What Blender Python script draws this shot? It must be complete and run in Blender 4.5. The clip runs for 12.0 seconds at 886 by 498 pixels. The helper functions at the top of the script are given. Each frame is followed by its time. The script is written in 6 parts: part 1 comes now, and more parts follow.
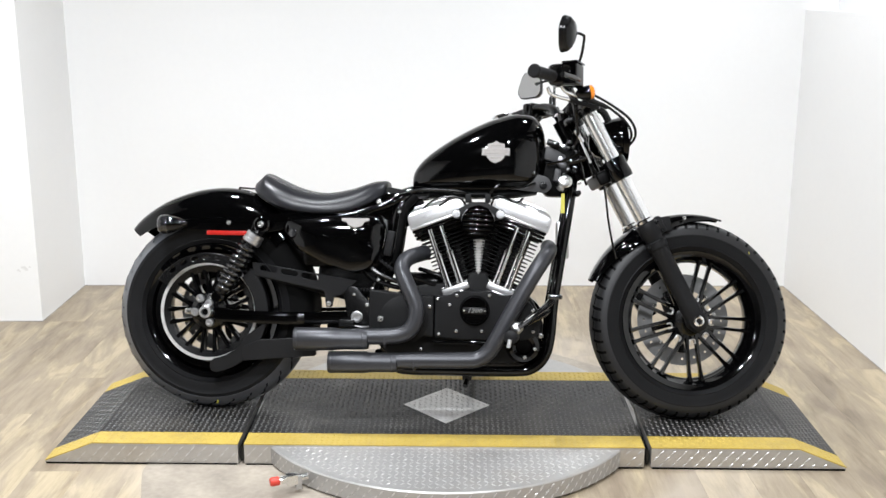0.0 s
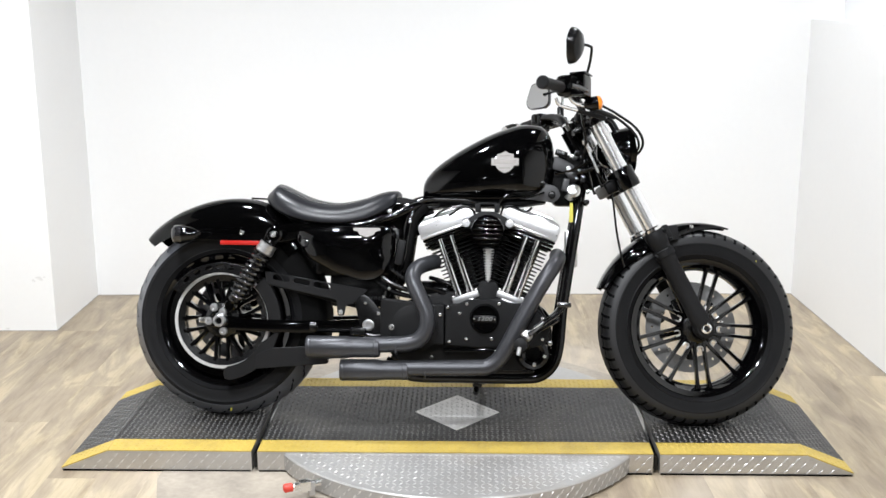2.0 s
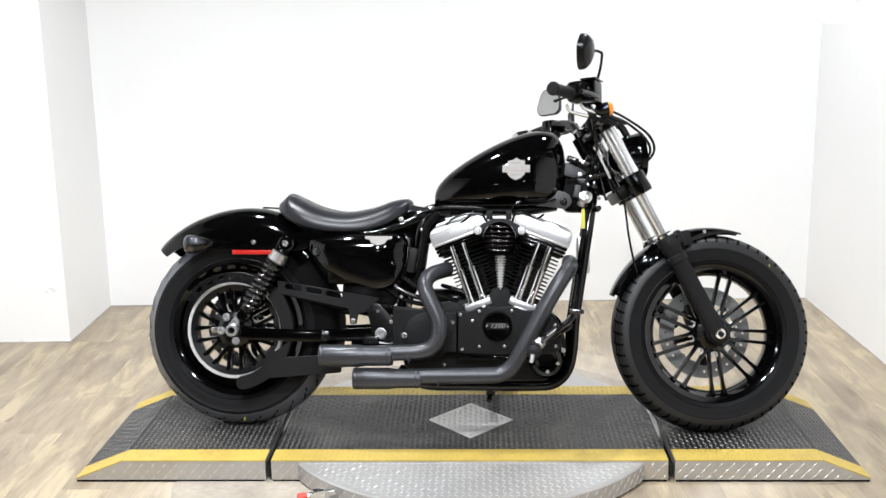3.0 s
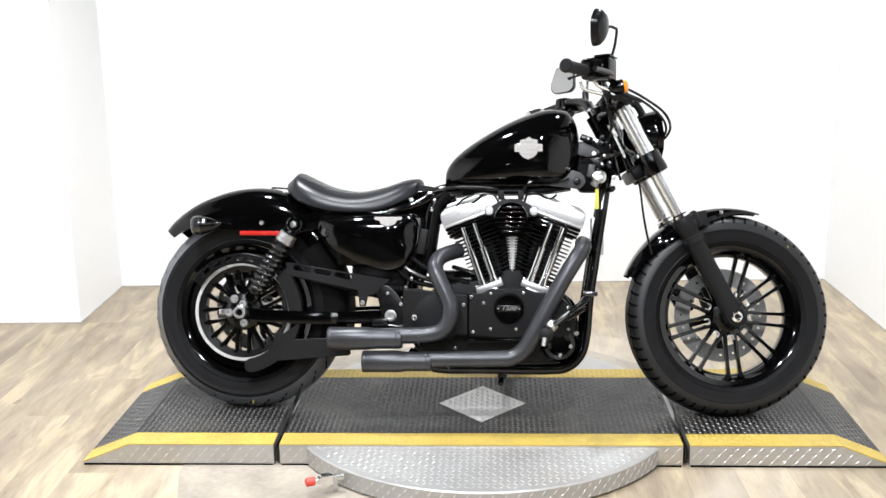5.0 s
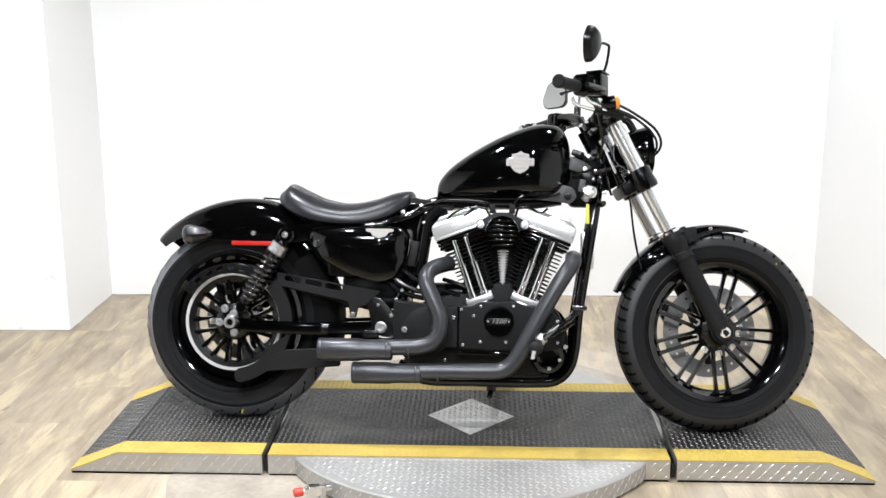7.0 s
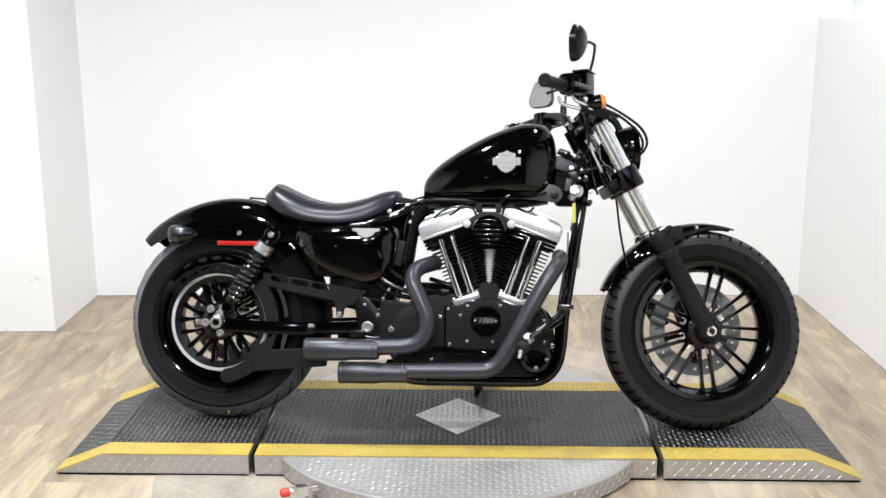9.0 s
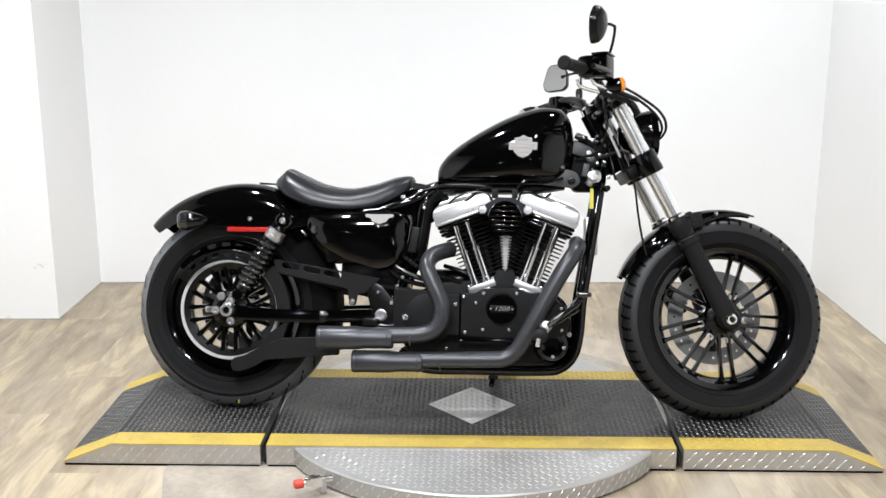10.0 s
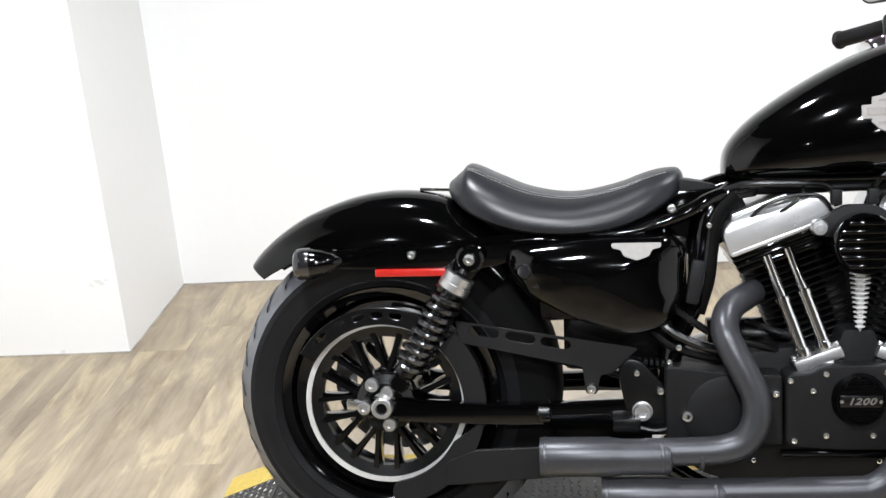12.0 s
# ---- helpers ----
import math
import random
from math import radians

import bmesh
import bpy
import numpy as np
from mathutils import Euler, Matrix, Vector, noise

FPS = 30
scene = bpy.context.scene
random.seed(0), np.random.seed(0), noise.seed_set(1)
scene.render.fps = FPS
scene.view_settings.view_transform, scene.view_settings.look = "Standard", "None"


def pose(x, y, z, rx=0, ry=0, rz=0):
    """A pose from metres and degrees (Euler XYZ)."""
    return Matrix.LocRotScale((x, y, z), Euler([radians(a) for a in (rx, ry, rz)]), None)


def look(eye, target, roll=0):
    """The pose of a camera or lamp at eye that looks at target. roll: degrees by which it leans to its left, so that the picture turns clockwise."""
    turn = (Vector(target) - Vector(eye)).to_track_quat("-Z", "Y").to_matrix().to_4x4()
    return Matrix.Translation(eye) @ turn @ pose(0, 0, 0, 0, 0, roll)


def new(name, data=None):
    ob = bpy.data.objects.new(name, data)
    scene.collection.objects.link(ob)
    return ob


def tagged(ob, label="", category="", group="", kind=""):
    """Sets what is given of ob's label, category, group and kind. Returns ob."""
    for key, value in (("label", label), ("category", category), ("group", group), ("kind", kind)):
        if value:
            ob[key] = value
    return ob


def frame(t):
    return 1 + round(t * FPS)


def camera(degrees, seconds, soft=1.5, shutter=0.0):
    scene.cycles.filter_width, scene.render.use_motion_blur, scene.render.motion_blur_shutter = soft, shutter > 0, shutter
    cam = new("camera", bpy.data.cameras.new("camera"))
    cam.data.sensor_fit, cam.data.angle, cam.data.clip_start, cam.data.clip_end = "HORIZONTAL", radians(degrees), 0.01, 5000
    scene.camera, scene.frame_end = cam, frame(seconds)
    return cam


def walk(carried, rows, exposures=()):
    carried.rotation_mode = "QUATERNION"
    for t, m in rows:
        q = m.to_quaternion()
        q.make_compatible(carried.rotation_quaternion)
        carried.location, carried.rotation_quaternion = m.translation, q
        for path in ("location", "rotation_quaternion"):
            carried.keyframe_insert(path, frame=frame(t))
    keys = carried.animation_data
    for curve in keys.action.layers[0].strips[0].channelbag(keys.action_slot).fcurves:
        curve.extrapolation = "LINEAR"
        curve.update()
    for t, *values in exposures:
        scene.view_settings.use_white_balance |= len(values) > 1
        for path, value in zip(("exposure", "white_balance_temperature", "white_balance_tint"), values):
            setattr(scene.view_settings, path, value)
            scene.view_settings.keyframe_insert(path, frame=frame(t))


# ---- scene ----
cam = camera(45.1, 12.0)
PATH = [
    (0, (-0.053, -0.177, 1.409), (-0.036, 1.766, 0.937), 0.2),
    (0.5, (-0.059, -0.19, 1.413), (-0.044, 1.756, 0.952), 0.3),
    (1, (-0.056, -0.2, 1.414), (-0.036, 1.748, 0.96), 0.2),
    (1.5, (-0.058, -0.208, 1.412), (-0.04, 1.74, 0.958), 0.4),
    (2, (-0.06, -0.22, 1.42), (-0.058, 1.727, 0.964), -0.1),
    (2.5, (-0.06, -0.221, 1.422), (-0.073, 1.727, 0.97), -0.1),
    (3, (-0.062, -0.215, 1.419), (-0.081, 1.735, 0.977), -0.8),
    (3.2, (-0.057, -0.201, 1.414), (-0.067, 1.747, 0.96), -0.9),
    (4.8, (-0.041, -0.153, 1.409), (-0.082, 1.79, 0.937), -1.1),
    (5, (-0.042, -0.153, 1.411), (-0.094, 1.788, 0.931), -1.0),
    (5.5, (-0.045, -0.15, 1.405), (-0.096, 1.789, 0.916), -1.1),
    (6, (-0.045, -0.152, 1.406), (-0.087, 1.788, 0.92), -1.1),
    (6.5, (-0.046, -0.162, 1.409), (-0.084, 1.782, 0.939), -0.4),
    (7, (-0.045, -0.168, 1.414), (-0.078, 1.779, 0.957), -0.1),
    (7.2, (-0.041, -0.171, 1.416), (-0.073, 1.778, 0.966), -0.1),
    (8.8, (-0.043, -0.167, 1.416), (-0.055, 1.78, 0.959), -0.1),
    (9, (-0.043, -0.166, 1.41), (-0.052, 1.781, 0.954), -0.1),
    (9.5, (-0.05, -0.155, 1.405), (-0.049, 1.794, 0.956), 0.1),
    (10, (-0.101, -0.102, 1.394), (-0.103, 1.839, 0.914), -0.0),
    (10.2, (-0.146, -0.048, 1.381), (-0.144, 1.883, 0.858), -3.2),
    (10.3, (-0.167, -0.016, 1.389), (-0.167, 1.905, 0.834), -3.4),
    (10.5, (-0.2, 0.081, 1.372), (-0.247, 2.0, 0.813), -2.7),
    (10.6, (-0.207, 0.153, 1.374), (-0.302, 2.075, 0.83), -2.8),
    (10.8, (-0.236, 0.318, 1.359), (-0.489, 2.223, 0.803), -3.5),
    (11, (-0.265, 0.487, 1.365), (-0.534, 2.382, 0.786), -2.6),
    (11.2, (-0.322, 0.646, 1.349), (-0.585, 2.53, 0.731), -2.9),
    (11.5, (-0.417, 0.896, 1.333), (-0.574, 2.789, 0.707), -1.5),
    (11.8, (-0.483, 1.127, 1.351), (-0.626, 3.017, 0.711), -3.5),
    (12, (-0.485, 1.289, 1.355), (-0.649, 3.168, 0.691), -4.1),
]
walk(cam, [(t, look(eye, target, roll)) for t, eye, target, roll in PATH],
     [(0, -0.01), (1, -0.02), (2, 0.04), (3, 0.11), (5, 0.29), (6, 0.28), (7, 0.19), (9, 0.01), (9.5, -0.02), (10.5, -0.01), (11.5, 0.05), (12, 0.1)])

# ---- light ----
world = bpy.data.worlds.new("world")
scene.world = world
world.use_nodes = True
world.node_tree.nodes["Background"].inputs[0].default_value = (0.9, 0.95, 1.0, 1)
world.node_tree.nodes["Background"].inputs[1].default_value = 0.006


def ceiling_lamp(x, y, z, watts, radius, aim=(0, 0, -1), colour=(0.922, 0.954, 1.0), beam=160):
    data = bpy.data.lights.new("lamp_light", "AREA")
    data.shape, data.size, data.energy, data.color = "DISK", radius * 2, watts, colour
    data.spread = radians(beam)
    ob = new("lamp_light", data)
    ob.matrix_world = look((x, y, z), (x + aim[0], y + aim[1], z + aim[2]))
    return ob


LAMPS = [(-0.85, 1.35, 2.95), (0.40, 1.35, 2.95), (-0.95, 3.2, 2.95), (0.95, 3.8, 2.95), (-0.35, -0.5, 2.95), (0.40, -0.5, 2.95),
         (-2.6, -3.2, 2.95), (0.0, -3.4, 2.95), (2.6, -3.2, 2.95)]
for lx, ly, lz in LAMPS:
    ceiling_lamp(lx, ly, lz - 0.03, {3.2: 25.5, 3.8: 20, 1.35: 49, -0.5: 47}.get(ly, 36) * (1.0 if lx < 0.3 else 1.0 if ly > 3 else 0.42), 0.09, (0, 0.42, -1) if -1 < ly < 3 else (0, 0, -1), beam=112 if ly > 3 else 150)


# ---- materials ----
def material(name, colour, rough=0.5, metal=0.0, vary=0.06, scale=8.0, fine=120.0, bump=0.0, bump_scale=200.0,
             coat=0.0, rough_vary=0.08, stretch=(1, 1, 1), spec=0.5):
    """A surface with mottling at two scales, uneven gloss and fine relief."""
    m = bpy.data.materials.new(name)
    m.use_nodes = True
    nt = m.node_tree
    bsdf = nt.nodes["Principled BSDF"]
    bsdf.inputs["Metallic"].default_value = metal
    bsdf.inputs["Specular IOR Level"].default_value = spec
    bsdf.inputs["Coat Weight"].default_value = coat
    bsdf.inputs["Coat Roughness"].default_value = 0.03
    tc = nt.nodes.new("ShaderNodeTexCoord")
    mp = nt.nodes.new("ShaderNodeMapping")
    mp.inputs["Scale"].default_value = stretch
    nt.links.new(tc.outputs["Object"], mp.inputs["Vector"])
    n1, n2 = nt.nodes.new("ShaderNodeTexNoise"), nt.nodes.new("ShaderNodeTexNoise")
    n1.inputs["Scale"].default_value, n1.inputs["Detail"].default_value = scale, 5
    n2.inputs["Scale"].default_value, n2.inputs["Detail"].default_value = fine, 3
    for n in (n1, n2):
        nt.links.new(mp.outputs["Vector"], n.inputs["Vector"])
    mix = nt.nodes.new("ShaderNodeMath")
    mix.operation = "MULTIPLY_ADD"
    mix.inputs[1].default_value, mix.inputs[2].default_value = 0.35, 0.0
    nt.links.new(n2.outputs["Fac"], mix.inputs[0])
    add = nt.nodes.new("ShaderNodeMath")
    add.operation = "MULTIPLY_ADD"
    add.inputs[1].default_value = 0.65
    nt.links.new(n1.outputs["Fac"], add.inputs[0])
    nt.links.new(mix.outputs[0], add.inputs[2])
    ramp = nt.nodes.new("ShaderNodeValToRGB")
    c = Vector(colour)
    ramp.color_ramp.elements[0].position, ramp.color_ramp.elements[1].position = 0.3, 0.7
    ramp.color_ramp.elements[0].color = (*(c * (1 - vary)), 1)
    ramp.color_ramp.elements[1].color = (*[min(1, v * (1 + vary)) for v in c], 1)
    nt.links.new(add.outputs[0], ramp.inputs["Fac"])
    nt.links.new(ramp.outputs["Color"], bsdf.inputs["Base Color"])
    rg = nt.nodes.new("ShaderNodeMapRange")
    rg.inputs["From Min"].default_value, rg.inputs["From Max"].default_value = 0.3, 0.7
    rg.inputs["To Min"].default_value, rg.inputs["To Max"].default_value = max(0.01, rough * (1 - rough_vary)), min(1, rough * (1 + rough_vary))
    nt.links.new(add.outputs[0], rg.inputs["Value"])
    nt.links.new(rg.outputs["Result"], bsdf.inputs["Roughness"])
    if bump:
        nb = nt.nodes.new("ShaderNodeTexNoise")
        nb.inputs["Scale"].default_value, nb.inputs["Detail"].default_value = bump_scale, 4
        nt.links.new(mp.outputs["Vector"], nb.inputs["Vector"])
        bp = nt.nodes.new("ShaderNodeBump")
        bp.inputs["Strength"].default_value, bp.inputs["Distance"].default_value = bump, 0.002
        nt.links.new(nb.outputs["Fac"], bp.inputs["Height"])
        nt.links.new(bp.outputs["Normal"], bsdf.inputs["Normal"])
    return m


def wood_material():
    """Pale laminate boards: long grain, brown-grey patches, each board its own tone, pale scuffs where the turntable swings."""
    m = bpy.data.materials.new("laminate")
    m.use_nodes = True
    nt = m.node_tree
    bsdf = nt.nodes["Principled BSDF"]
    geo = nt.nodes.new("ShaderNodeNewGeometry")
    info = nt.nodes.new("ShaderNodeObjectInfo")
    off = nt.nodes.new("ShaderNodeVectorMath")
    off.operation = "MULTIPLY_ADD"
    off.inputs[1].default_value = (1, 1, 1)
    rnd = nt.nodes.new("ShaderNodeCombineXYZ")
    mul = nt.nodes.new("ShaderNodeMath")
    mul.operation = "MULTIPLY"
    mul.inputs[1].default_value = 37.0
    nt.links.new(info.outputs["Random"], mul.inputs[0])
    nt.links.new(mul.outputs[0], rnd.inputs["Y"])
    nt.links.new(mul.outputs[0], rnd.inputs["Z"])
    nt.links.new(geo.outputs["Position"], off.inputs[0])
    nt.links.new(rnd.outputs[0], off.inputs[2])

    def noise_at(scale, stretch, detail=5, rough=0.55, dist=0.0):
        mp = nt.nodes.new("ShaderNodeMapping")
        mp.inputs["Scale"].default_value = stretch
        nt.links.new(off.outputs[0], mp.inputs["Vector"])
        n = nt.nodes.new("ShaderNodeTexNoise")
        n.inputs["Scale"].default_value, n.inputs["Detail"].default_value = scale, detail
        n.inputs["Roughness"].default_value, n.inputs["Distortion"].default_value = rough, dist
        nt.links.new(mp.outputs["Vector"], n.inputs["Vector"])
        return n.outputs["Fac"]

    def ramp(fac, *stops):
        r = nt.nodes.new("ShaderNodeValToRGB")
        r.color_ramp.interpolation = "EASE"
        e = r.color_ramp.elements
        (e[0].position, c0), (e[1].position, c1) = stops[0], stops[-1]
        e[0].color, e[1].color = (*c0, 1), (*c1, 1)
        for p, c in stops[1:-1]:
            e.new(p).color = (*c, 1)
        nt.links.new(fac, r.inputs["Fac"])
        return r.outputs["Color"]

    def times(a, b):
        x = nt.nodes.new("ShaderNodeMix")
        x.data_type, x.blend_type = "RGBA", "MULTIPLY"
        x.inputs["Factor"].default_value = 1.0
        nt.links.new(a, x.inputs[6])
        nt.links.new(b, x.inputs[7])
        return x.outputs[2]

    # heartwood and sapwood: long tan and grey-brown areas, each board shifted
    hue = noise_at(1.0, (9.5, 2.4, 1), 5, 0.6, 0.7)
    tone = nt.nodes.new("ShaderNodeMath")
    tone.operation = "MULTIPLY_ADD"
    tone.inputs[1].default_value, tone.inputs[2].default_value = 0.10, -0.05
    nt.links.new(info.outputs["Random"], tone.inputs[0])
    plus = nt.nodes.new("ShaderNodeMath")
    nt.links.new(hue, plus.inputs[0])
    nt.links.new(tone.outputs[0], plus.inputs[1])
    base = ramp(plus.outputs[0], (0.33, (0.258, 0.206, 0.150)), (0.49, (0.335, 0.273, 0.193)), (0.64, (0.465, 0.382, 0.256)))
    dark = ramp(noise_at(1.0, (13.0, 1.9, 1), 6, 0.65, 0.8), (0.30, (0.74, 0.71, 0.67)), (0.46, (0.97, 0.97, 0.96)), (0.7, (1.05, 1.05, 1.07)))
    grain = noise_at(12.0, (8.5, 0.6, 1), 8, 0.65, 0.3)
    fibre = ramp(grain, (0.36, (0.91, 0.905, 0.895)), (0.60, (1.04, 1.04, 1.04)))
    knots = ramp(noise_at(1.0, (14.0, 7.0, 1), 2, 0.4, 0.6), (0.20, (0.6, 0.56, 0.52)), (0.29, (1, 1, 1)))
    colour = times(times(base, dark), times(fibre, knots))
    # pale worn ring round the turntable
    sub = nt.nodes.new("ShaderNodeVectorMath")
    sub.operation = "DISTANCE"
    sub.inputs[1].default_value = (-0.01, 3.15, 0)
    nt.links.new(geo.outputs["Position"], sub.inputs[0])
    ring = nt.nodes.new("ShaderNodeValToRGB")
    el = ring.color_ramp.elements
    el[0].position, el[0].color = 0.60, (0, 0, 0, 1)
    el[1].position, el[1].color = 1.0, (0, 0, 0, 1)
    for p, v in ((0.66, 0.75), (0.74, 0.45), (0.79, 0.8), (0.85, 0.3)):
        k = el.new(p)
        k.color = (v, v, v, 1)
    sc = nt.nodes.new("ShaderNodeMath")
    sc.operation = "MULTIPLY"
    sc.inputs[1].default_value = 0.8
    nt.links.new(sub.outputs["Value"], sc.inputs[0])
    nt.links.new(sc.outputs[0], ring.inputs["Fac"])
    wear = nt.nodes.new("ShaderNodeTexNoise")
    wear.inputs["Scale"].default_value, wear.inputs["Detail"].default_value = 5.0, 6
    nt.links.new(geo.outputs["Position"], wear.inputs["Vector"])
    wm = nt.nodes.new("ShaderNodeMath")
    wm.operation = "MULTIPLY"
    nt.links.new(ring.outputs["Color"], wm.inputs[0])
    nt.links.new(wear.outputs["Fac"], wm.inputs[1])
    pale = nt.nodes.new("ShaderNodeMix")
    pale.data_type = "RGBA"
    pale.inputs[7].default_value = (0.62, 0.55, 0.47, 1)
    nt.links.new(wm.outputs[0], pale.inputs[0])
    nt.links.new(colour, pale.inputs[6])
    nt.links.new(pale.outputs[2], bsdf.inputs["Base Color"])
    bsdf.inputs["Roughness"].default_value = 0.42
    bp = nt.nodes.new("ShaderNodeBump")
    bp.inputs["Strength"].default_value, bp.inputs["Distance"].default_value = 0.12, 0.002
    nt.links.new(grain, bp.inputs["Height"])
    nt.links.new(bp.outputs["Normal"], bsdf.inputs["Normal"])
    return m


def tread_plate_material(name, colour, rough, metal, dirt, dirt_amount):
    """Tread plate with grime in patches."""
    m = material(name, colour, rough, metal, 0.12, 6.0, 60.0, 0.15, 300.0)
    nt = m.node_tree
    bsdf = nt.nodes["Principled BSDF"]
    old = bsdf.inputs["Base Color"].links[0].from_socket
    tc = nt.nodes.new("ShaderNodeTexCoord")
    n = nt.nodes.new("ShaderNodeTexNoise")
    n.inputs["Scale"].default_value, n.inputs["Detail"].default_value, n.inputs["Roughness"].default_value = 5.0, 8, 0.7
    nt.links.new(tc.outputs["Object"], n.inputs["Vector"])
    r = nt.nodes.new("ShaderNodeValToRGB")
    r.color_ramp.elements[0].position, r.color_ramp.elements[1].position = 0.5, 0.75
    r.color_ramp.elements[1].color = (dirt_amount, dirt_amount, dirt_amount, 1)
    nt.links.new(n.outputs["Fac"], r.inputs["Fac"])
    mix = nt.nodes.new("ShaderNodeMix")
    mix.data_type = "RGBA"
    mix.inputs[7].default_value = (*dirt, 1)
    nt.links.new(r.outputs["Color"], mix.inputs[0])
    nt.links.new(old, mix.inputs[6])
    nt.links.new(mix.outputs[2], bsdf.inputs["Base Color"])
    return m


WALL = material("white_wall_paint", (0.88, 0.88, 0.876), 0.6, vary=0.015, scale=1.3, fine=40, bump=0.05, bump_scale=260)
DARK_ROOM = material("grey_wall_paint", (0.30, 0.30, 0.305), 0.7, vary=0.1, scale=1.0)
CEILING = material("dark_ceiling", (0.03, 0.03, 0.03), 0.9, vary=0.1, scale=1.0)
WOOD = wood_material()
JOINT = material("floor_joint", (0.16, 0.12, 0.08), 0.8)
DECK = tread_plate_material("dark_coated_tread_plate", (0.0155, 0.0152, 0.0148), 0.44, 0.1, (0.085, 0.075, 0.062), 0.7)
STEEL = tread_plate_material("bright_tread_plate", (0.41, 0.402, 0.39), 0.42, 0.5, (0.38, 0.34, 0.295), 0.6)
INLAY = tread_plate_material("scratched_bare_plate", (0.66, 0.65, 0.635), 0.36, 0.35, (0.30, 0.285, 0.27), 0.9)
EDGE = tread_plate_material("bare_plate_edge", (0.52, 0.505, 0.485), 0.38, 0.8, (0.42, 0.37, 0.31), 0.7)
SHINE = material("polished_tread", (0.57, 0.56, 0.545), 0.32, 0.55, vary=0.05)
DECK_TREAD = material("worn_tread_top", (0.165, 0.162, 0.158), 0.32, 0.4, vary=0.3, scale=9)
YELLOW = tread_plate_material("yellow_marking_paint", (0.49, 0.355, 0.075), 0.5, 0.0, (0.25, 0.18, 0.06), 0.6)
GLOSS = material("gloss_black_paint", (0.0008, 0.0008, 0.0009), 0.05, spec=0.38, vary=0.1, rough_vary=0.2)
SATIN = material("satin_black_metal", (0.0026, 0.0026, 0.0028), 0.26, spec=0.38, vary=0.15, bump=0.03, bump_scale=500)
WRINKLE = material("wrinkle_black_coating", (0.0056, 0.0056, 0.0060), 0.48, spec=0.17, vary=0.15, bump=0.35, bump_scale=900)
MATTE = material("matte_black_plastic", (0.0082, 0.0082, 0.0088), 0.52, spec=0.18, vary=0.15, bump=0.1, bump_scale=400)
BLACK_CHROME = material("black_chrome", (0.11, 0.11, 0.115), 0.16, 0.9, vary=0.1)
PIPE = material("dark_grey_exhaust_coating", (0.044, 0.045, 0.050), 0.36, 0.45, vary=0.15, scale=14, bump=0.06, bump_scale=300)
RUBBER = material("tyre_rubber", (0.0052, 0.0053, 0.0060), 0.5, spec=0.18, vary=0.25, scale=12, bump=0.12, bump_scale=300)
# paler than plain rubber: the white wall's sheen is put into the colour
TREAD_REAR = material("sheen_tread_rubber", (0.088, 0.092, 0.104), 0.36, spec=0.9, vary=0.2, scale=14, bump=0.025, bump_scale=300)
TREAD = material("tread_rubber", (0.0088, 0.0088, 0.0096), 0.45, spec=0.45, vary=0.2, scale=14, bump=0.2, bump_scale=200)
GROOVE = material("groove_rubber", (0.003, 0.003, 0.003), 0.95, spec=0.05)
LEATHER = material("black_seat_vinyl", (0.0078, 0.0082, 0.0108), 0.35, spec=0.42, vary=0.15, bump=0.08, bump_scale=700)
CHROME = material("chrome", (0.86, 0.87, 0.88), 0.06, 1.0, vary=0.02, rough_vary=0.3)
ALLOY = material("satin_aluminium", (0.56, 0.56, 0.565), 0.36, 1.0, vary=0.05, scale=20)
BOLT = material("zinc_bolt", (0.72, 0.72, 0.70), 0.25, 1.0, vary=0.08)
BADGE = material("brushed_badge", (0.215, 0.203, 0.192), 0.55, 0.3, vary=0.1, scale=60)
REDLENS = material("red_reflector", (0.40, 0.018, 0.013), 0.2, vary=0.1, scale=90, coat=0.5)
AMBER = material("amber_lens", (0.9, 0.27, 0.015), 0.2, vary=0.1, coat=0.5)
SMOKE = material("smoked_lens", (0.014, 0.014, 0.0155), 0.08, vary=0.05, coat=0.8, scale=30)
REDCAP = material("red_rubber_cap", (0.62, 0.05, 0.03), 0.5, vary=0.1)
TAG = material("yellow_tag", (0.52, 0.48, 0.07), 0.5, vary=0.1)
PALE = material("pale_worn_vinyl", (0.34, 0.298, 0.245), 0.5, vary=0.3, scale=7, fine=50, bump=0.1, bump_scale=80)
DISC = material("brake_disc_steel", (0.27, 0.27, 0.27), 0.42, 0.6, vary=0.1, scale=40)
COIL = material("gloss_spring_paint", (0.006, 0.006, 0.0065), 0.16, spec=1.0, vary=0.1)
WHEEL = material("gloss_black_wheel", (0.0015, 0.0015, 0.0017), 0.06, spec=0.6, vary=0.1)
FIN = material("black_fin_coating", (0.002, 0.002, 0.0021), 0.4, spec=0.1)
GREYPLATE = material("grey_bracket_coating", (0.045, 0.045, 0.047), 0.45, spec=0.4, vary=0.1, bump=0.1, bump_scale=400)
PULLEY = material("bare_pulley_metal", (0.66, 0.66, 0.655), 0.35, 0.45, vary=0.08, scale=60)
MIRROR = material("mirror_glass", (0.74, 0.75, 0.76), 0.03, 1.0, vary=0.01)
FORK = material("fork_chrome", (0.93, 0.935, 0.94), 0.2, 0.86, vary=0.02, rough_vary=0.2)
INNER = material("dull_black_plastic", (0.003, 0.003, 0.003), 0.7, spec=0.06)
ROCKER = material("cast_aluminium", (0.70, 0.70, 0.705), 0.28, 0.78, vary=0.03, scale=26, fine=160, rough_vary=0.03)
THREAD = material("pale_thread", (0.3, 0.295, 0.285), 0.7)


